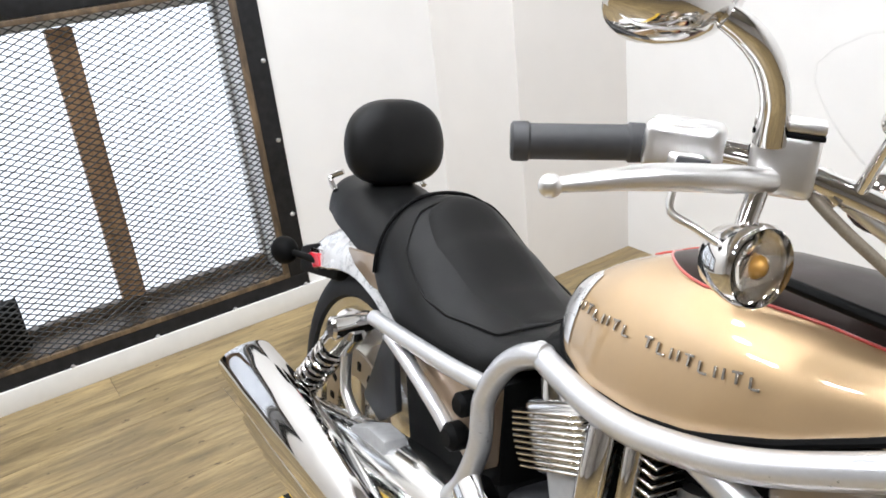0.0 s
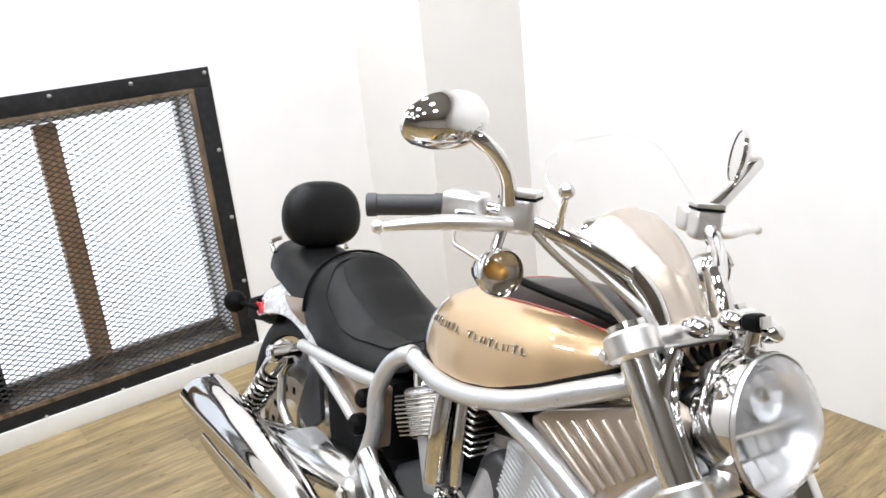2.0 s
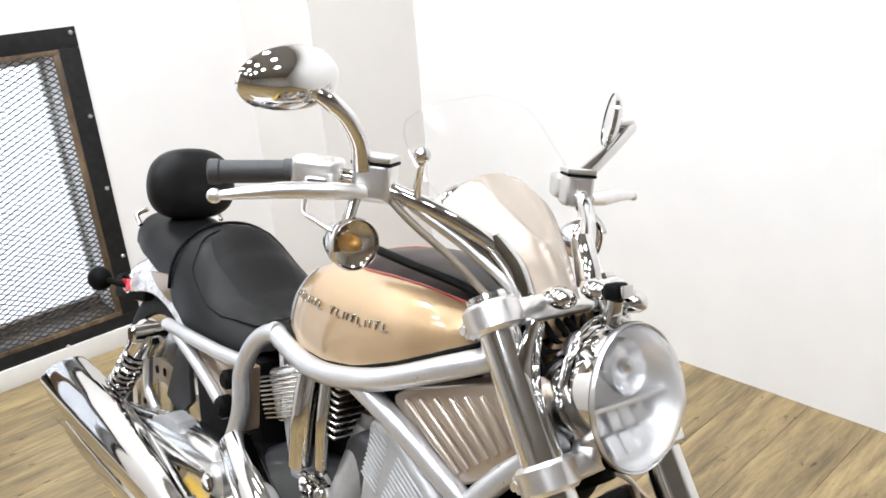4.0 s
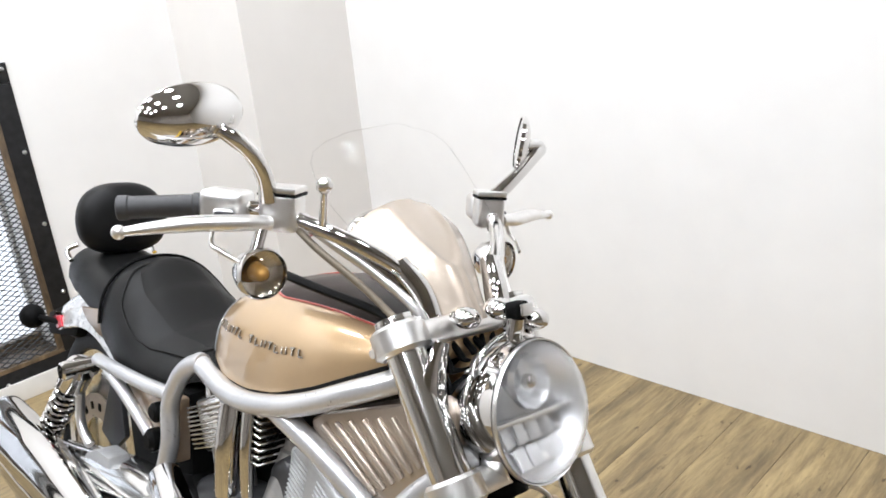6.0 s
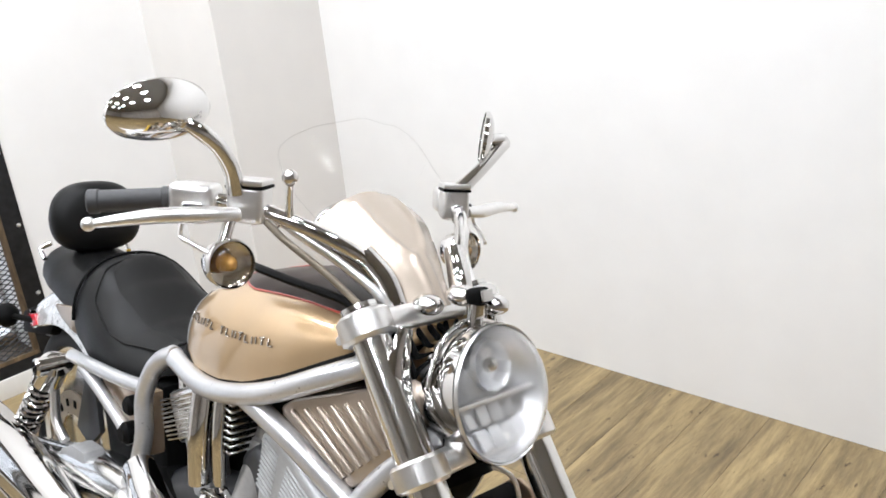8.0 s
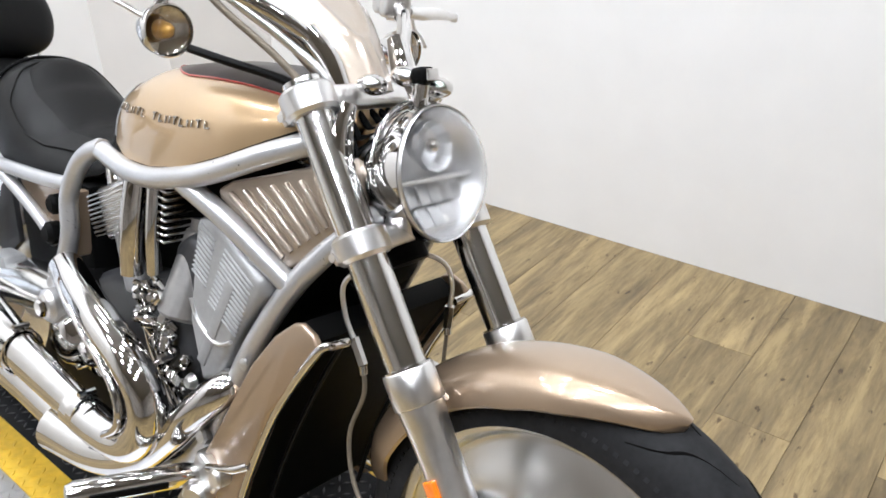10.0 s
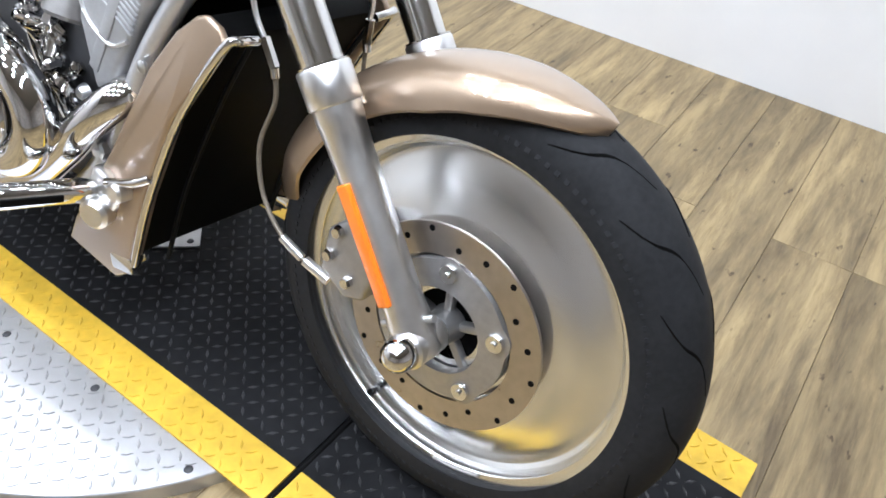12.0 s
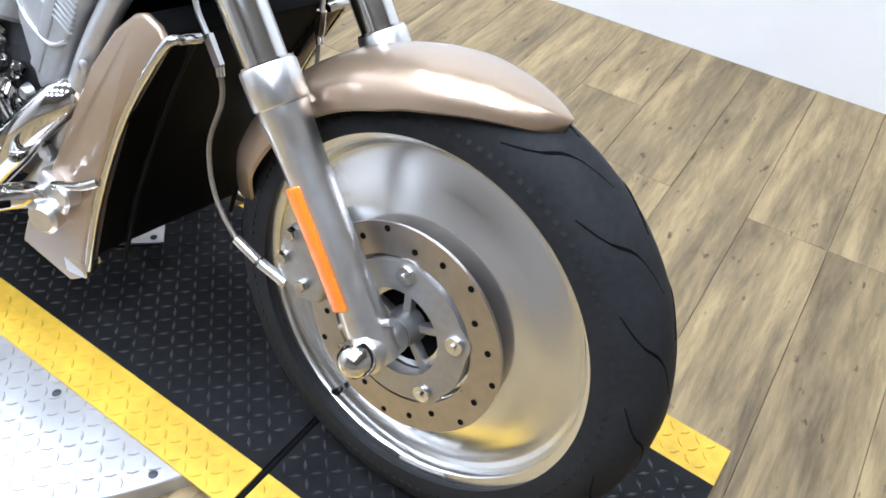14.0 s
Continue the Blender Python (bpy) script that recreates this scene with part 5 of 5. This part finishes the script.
cylinder((0.902, 0, 0.605), (-0.45, 0, 1), "rear_cylinder_head", POLISHED, 10, 0.145, 0.095, "polished finned rear cylinder head", 0.115)
for s in (-1, 1):
    M0 = upright(Vector((0.884, s * 0.125, 0.678)), (-0.34, 0, 1))
    for k, dx in enumerate((-0.034, 0.0, 0.034)):
        b = lathe(bmesh.new(), [(0, 0.058), (0.012, 0.056), (0.018, 0.048), (0.0205, 0.0), (0, 0)], M0 @ pose(dx, 0, -0.005), 20)
        part("plug_cover", b, CHROME, bike, "chrome spark plug cover")
    b = tube(bmesh.new(), [(0.978, s * 0.168, 0.722), (0.983, s * 0.180, 0.66), (0.976, s * 0.178, 0.575)], [0.023, 0.022, 0.020], 14, flat=0.8)
    part("cam_cover_column", b, CHROME, bike, "chrome vertical engine cover")
    b = tube(bmesh.new(), [(1.018, s * 0.165, 0.722), (1.022, s * 0.172, 0.66), (1.018, s * 0.168, 0.585)], [0.012, 0.011, 0.010], 12)
    part("cam_cover_column", b, CHROME, bike)
    for k in range(9):
        part("cylinder_fin", box(bmesh.new(), (0.034, 0.05, 0.0045), upright(Vector((1.036 - 0.001 * k, s * 0.142, 0.735 - 0.0115 * k)), (0.05, 0, 1)), 0.0015, 1), POLISHED, bike)
    # front cylinder cover
    b = slab(bmesh.new(), [(1.120, 0.705), (1.165, 0.712), (1.268, 0.655), (1.272, 0.632), (1.228, 0.572), (1.175, 0.465), (1.140, 0.445), (1.105, 0.540)], s * 0.115, s * 0.162, 0.014, None, 3)
    cov = part("front_cylinder_cover", b, CAST, bike, "pale cast front cylinder cover")
    for k in range(13):
        c = Vector((1.222 - 0.003 * k, s * 0.1615, 0.660 - 0.0076 * k))
        part("fin", box(bmesh.new(), (0.074, 0.006, 0.0028), Matrix.Translation(c) @ pose(0, 0, 0, 0, 28), 0.001, 1), CAST, cov)
    for k in range(11):
        c = Vector((1.150 - 0.002 * k, s * 0.1615, 0.692 - 0.0078 * k))
        part("fin", box(bmesh.new(), (0.040, 0.006, 0.0028), Matrix.Translation(c) @ pose(0, 0, 0, 0, 28), 0.001, 1), CAST, cov)
    part("cover_rib", box(bmesh.new(), (0.020, 0.010, 0.17), Matrix.Translation((1.172, s * 0.160, 0.555)) @ pose(0, 0, 0, 0, 24), 0.004), CAST, cov)
    part("cover_seam", tube(bmesh.new(), [(1.110, s * 0.1625, 0.575), (1.13, s * 0.163, 0.545), (1.175, s * 0.163, 0.525), (1.210, s * 0.162, 0.54)], 0.003, 8), SATIN, cov)
    b = lathe(bmesh.new(), [(0, 0.012), (0.008, 0.012), (0.012, 0.006), (0.014, 0)], Matrix.Translation((1.10, s * 0.150, 0.425)) @ (SIDE if s < 0 else SIDE @ pose(0, 0, 0, 180)), 16)
    part("case_bolt", b, SATIN, bike)
    # chrome round covers and fittings low on the engine
    c = Matrix.Translation((0.752, s * 0.155, 0.372)) @ (SIDE if s < 0 else SIDE @ pose(0, 0, 0, 180))
    b = lathe(bmesh.new(), [(0, 0.045), (0.028, 0.043), (0.045, 0.034), (0.052, 0.02), (0.060, 0.016), (0.064, 0.008), (0.064, -0.02)], c, 40)
    cc = part("water_pump_cover", b, CHROME, bike, "chrome round pump cover")
    for k in range(6):
        a = 2 * math.pi * k / 6
        part("cover_screw", lathe(bmesh.new(), [(0, 0.008), (0.005, 0.007), (0.007, 0)], c @ pose(0.056 * math.cos(a), 0.056 * math.sin(a), 0.016), 10), CHROME, cc)
    c2 = Matrix.Translation((0.848, s * 0.152, 0.384)) @ (SIDE if s < 0 else SIDE @ pose(0, 0, 0, 180))
    part("oil_filler", lathe(bmesh.new(), [(0, 0.05), (0.018, 0.048), (0.026, 0.04), (0.030, 0.03), (0.046, 0.026), (0.05, 0.0)], c2, 28), CHROME, bike)
    random.seed(21)
    for k in range(22):
        cx, cz = ((1.012, 0.525), (1.045, 0.485), (1.07, 0.425))[k % 3]
        p = Vector((cx + random.uniform(-0.035, 0.035), s * (0.160 + random.uniform(-0.012, 0.018)), cz + random.uniform(-0.035, 0.035)))
        d = Vector((random.uniform(-1, 1), s * random.uniform(0.2, 1), random.uniform(-1, 1))).normalized()
        r = random.uniform(0.006, 0.014)
        b = rod(bmesh.new(), p - d * 0.014, p + d * 0.014, r, 6 if k % 2 else 14, round_=0.003)
        rod(b, p + d * 0.012, p + d * random.uniform(0.018, 0.028), r * 0.6, 10, round_=0.002)
        part("pipe_fitting", b, CHROME, bike)
    # pale barrel under the finned head, dark intake body behind it
    b = slab(bmesh.new(), [(0.862, 0.612), (0.925, 0.622), (0.952, 0.52), (0.90, 0.505)], s * 0.10, s * 0.150, 0.012, None, 3)
    part("cylinder_barrel", b, CAST, bike, "pale cast cylinder barrel")
    b = rod(bmesh.new(), (1.058, s * 0.10, 0.655), (1.062, s * 0.150, 0.52), 0.030, 22, 0.036, round_=0.006)
    rod(b, (1.056, s * 0.10, 0.672), (1.058, s * 0.104, 0.655), 0.022, 18)
    part("intake_body", b, CARRIER, bike, "grey cast intake body")
    part("pipe_block", box(bmesh.new(), (0.06, 0.03, 0.025), pose(0.995, s * 0.160, 0.495, 0, 20, 0), 0.006), CHROME, bike)
    part("coolant_pipe", tube(bmesh.new(), [(0.98, s * 0.16, 0.56), (1.01, s * 0.165, 0.47), (1.06, s * 0.165, 0.40), (1.10, s * 0.16, 0.36)], 0.011, 12), CHROME, bike)

# exhaust: header, heat shield pipe and two stacked mufflers on the right
def pipe(pts, r, name, mat, label="", flat=1.0, seg=28):
    return part(name, tube(bmesh.new(), pts, r, seg, 8, flat), mat, bike, label)


pipe([(0.775, -0.186, 0.520), (0.85, -0.204, 0.510), (0.945, -0.218, 0.489), (1.045, -0.225, 0.458), (1.088, -0.224, 0.412), (1.088, -0.227, 0.362), (1.052, -0.232, 0.322), (0.985, -0.237, 0.313), (0.90, -0.239, 0.320)], [0.029, 0.030, 0.031, 0.031, 0.031, 0.031, 0.032, 0.032, 0.033], "rear_exhaust_pipe", CHROME, "large chrome exhaust pipe sweeping back")
pipe([(0.80, -0.216, 0.523), (0.86, -0.234, 0.507), (0.945, -0.248, 0.480), (1.03, -0.254, 0.440), (1.062, -0.256, 0.40), (1.058, -0.258, 0.362), (1.03, -0.262, 0.338)], 0.0065, "heat_shield_fold", CHROME, "rolled edge of the heat shield", seg=12)
pipe([(1.205, -0.11, 0.475), (1.195, -0.165, 0.455), (1.155, -0.188, 0.405), (1.105, -0.195, 0.345), (1.03, -0.205, 0.275), (0.93, -0.215, 0.235), (0.80, -0.22, 0.225)], [0.026, 0.026, 0.027, 0.028, 0.03, 0.036, 0.046], "front_exhaust_pipe", CHROME, "chrome front exhaust pipe")


def muffler(dx, dz, dy, reach=1.0):
    pts = [(0.945, 0.318), (0.85, 0.326), (0.72, 0.340), (0.58, 0.358), (0.42, 0.368), (0.26, 0.373), (0.12, 0.375), (0.03, 0.377), (-0.01, 0.378)]
    rad = [0.032, 0.034, 0.039, 0.050, 0.061, 0.069, 0.071, 0.069, 0.066]
    line = curve_through([(-0.01 + (x + 0.01) * reach + dx, dy, z + dz) for x, z in pts], 6)
    rr = np.interp(np.linspace(0, 8, len(line)), range(9), rad)
    rings = []
    for i, q in enumerate(line):
        u = i / (len(line) - 1)
        cut = max(0, (u - 0.75) / 0.25)
        ring = []
        for k in range(36):
            a = 2 * math.pi * k / 36
            y, z = 0.78 * rr[i] * math.cos(a), rr[i] * math.sin(a)
            shear = -0.055 * cut * (math.sin(a))
            ring.append((q.x - 0.02 * cut + shear * -1.3, q.y + y, q.z + z))
        rings.append(ring)
    inner = [[(x * 0.985 + 0.0, 0.86 * (y - line[-1].y) + line[-1].y, 0.86 * (z - line[-1].z) + line[-1].z) for x, y, z in rings[-1]]]
    deep = [[(x + 0.14, y, z) for x, y, z in inner[0]]]
    return skin(bmesh.new(), rings + [[(x, 0.93 * (y - line[-1].y) + line[-1].y, 0.93 * (z - line[-1].z) + line[-1].z) for x, y, z in rings[-1]]] + deep)


part("muffler", muffler(0.015, 0.0, -0.240), CHROME, bike, "long chrome slash-cut muffler")
part("muffler", muffler(0.105, -0.088, -0.215, 0.8), CHROME, bike, "long chrome slash-cut muffler")
for x, r in ((0.70, 0.044), (0.93, 0.0345)):
    m = Matrix.Translation((x, -0.240, np.interp(x, (0.58, 0.72, 0.945), (0.357, 0.341, 0.318)))) @ pose(0, 0, 0, 0, 94)
    b = lathe(bmesh.new(), [(r, -0.009), (r + 0.0035, -0.008), (r + 0.0035, 0.008), (r, 0.009)], m @ Matrix.Diagonal((1, 0.82, 1, 1)), 36)
    cl = part("muffler_clamp", b, CHROME, bike)
    part("clamp_bolt", rod(bmesh.new(), m @ Vector((-r - 0.006, -0.012, 0)), m @ Vector((-r - 0.006, 0.016, 0)), 0.006, 8), CHROME, cl)

# foot peg and controls
for s in (-1, 1):
    m, n = stick((1.165, s * 0.185, 0.305), (1.105, s * 0.362, 0.316))
    b = lathe(bmesh.new(), [(0, 0), (0.015, 0.0), (0.019, 0.02), (0.019, n - 0.01), (0.014, n), (0, n)], m, 20)
    pg = part("foot_peg", b, CHROME, bike, "chrome foot peg")
    part("peg_rubber", box(bmesh.new(), (0.007, 0.012, n * 0.6), m @ pose(0.018, 0, n * 0.55), 0.004), BLACK, pg)
    b = box(bmesh.new(), (0.06, 0.035, 0.05), pose(1.185, s * 0.172, 0.315, 0, 20, 0), 0.01, 3)
    rod(b, (1.17, s * 0.15, 0.28), (1.19, s * 0.21, 0.28), 0.024, 20, round_=0.006)
    rod(b, (1.225, s * 0.16, 0.33), (1.225, s * 0.2, 0.33), 0.016, 16, round_=0.004)
    part("peg_mount", b, SATIN, bike)
    part("brake_pedal_rod", tube(bmesh.new(), [(1.20, s * 0.19, 0.335), (1.25, s * 0.185, 0.355), (1.275, s * 0.175, 0.37)], 0.007, 10), CHROME, bike)

# ribbed airbox cover in the frame's triangle
for s in (-1, 1):
    outline = [(1.162, 0.758), (1.185, 0.774), (1.27, 0.806), (1.362, 0.842), (1.380, 0.826), (1.384, 0.785), (1.362, 0.750), (1.305, 0.684), (1.285, 0.671), (1.266, 0.675), (1.165, 0.744)]
    b = bmesh.new()
    skin(b, [[(x, s * (0.05), z) for x, z in outline], [(x, s * (0.155 - 0.24 * (x - 1.17)), z) for x, z in outline]])
    bmesh.ops.recalc_face_normals(b, faces=b.faces)
    bevel(b, 0.012, 3)
    air = part("airbox_cover", b, PAINT_COWL, bike, "champagne ribbed airbox cover")
    for k in range(8):
        x0, z0 = 1.186 + 0.0222 * k, 0.757 + 0.0085 * k
        x1, z1 = 1.277 + 0.0130 * k, 0.686 + 0.0118 * k
        pts = [(x0 + (x1 - x0) * t, s * (0.1565 - 0.24 * (x0 + (x1 - x0) * t - 1.17)), z0 + (z1 - z0) * t) for t in (0, 0.33, 0.66, 1)]
        part("rib", tube(bmesh.new(), pts, [0.0045, 0.0068, 0.0068, 0.0045], 10), PAINT_COWL, air)

# radiator with painted side shrouds
for s in (-1, 1):
    o = [(1.354, 0.624), (1.378, 0.616), (1.393, 0.598), (1.315, 0.475), (1.262, 0.33), (1.222, 0.180), (1.198, 0.163), (1.084, 0.178), (1.102, 0.225), (1.19, 0.375), (1.265, 0.53), (1.305, 0.588), (1.338, 0.618)]
    b = bmesh.new()
    skin(b, [[(x, s * 0.15, z) for x, z in o], [(x, s * (0.178 - 0.10 * max(0, z - 0.45)), z) for x, z in o]])
    bmesh.ops.recalc_face_normals(b, faces=b.faces)
    bevel(b, 0.009, 3)
    sr = part("radiator_shroud", b, PAINT_PALE, bike, "champagne painted radiator shroud")
    b = tube(bmesh.new(), [(1.395, s * 0.115, 0.600), (1.399, s * 0.145, 0.605), (1.385, s * 0.160, 0.592), (1.318, s * 0.166, 0.475), (1.265, s * 0.170, 0.33), (1.232, s * 0.170, 0.20)], 0.0065, 12)
    part("chrome_edge", b, CHROME, sr)
    b = tube(bmesh.new(), [(1.388, s * 0.118, 0.592), (1.335, s * 0.112, 0.49), (1.27, s * 0.108, 0.33), (1.235, s * 0.108, 0.19)], 0.004, 10)
    part("inner_trim", b, BLACK_METAL, sr)
    part("shroud_foot", box(bmesh.new(), (0.05, 0.03, 0.028), pose(1.212, s * 0.164, 0.196, 0, -12, 0), 0.005), CHROME, sr)
b = bmesh.new()
slab(b, [(1.34, 0.62), (1.375, 0.60), (1.295, 0.47), (1.215, 0.20), (1.15, 0.21), (1.22, 0.45)], -0.148, 0.148, 0.01)
part("radiator_core", b, BLACK, bike, "black radiator core")
part("horn_cover", ball(bmesh.new(), (1.345, 0, 0.675), (0.03, 0.07, 0.05), 24), BLACK, bike)
# side stand
part("side_stand", tube(bmesh.new(), [(0.98, 0.12, 0.22), (0.985, 0.19, 0.14), (0.99, 0.262, 0.062)], 0.011, 12), BLACK_METAL, bike, "side stand, down")

# planks, each a piece of the floor
random.seed(5)
PW, PL = 0.178, 1.22
LENGTHS = (1.0, 0.30, 0.52, 0.76)
plank_meshes = [mesh_of("plank", box(bmesh.new(), (PW - 0.0009, PL * k - 0.0009, 0.008), None, 0.0005, 1), FLOOR_WOOD) for k in LENGTHS]
for i in range(24):
    x = WX + 0.076 + i * PW
    top, k = WY, random.randrange(4)
    while top > -2.6:
        n = PL * LENGTHS[k]
        shared("plank", plank_meshes[k], floor, pose(x, top - n / 2, FLOOR - 0.004, 0, 0, 180 * random.randrange(2)))
        top, k = top - n, 0
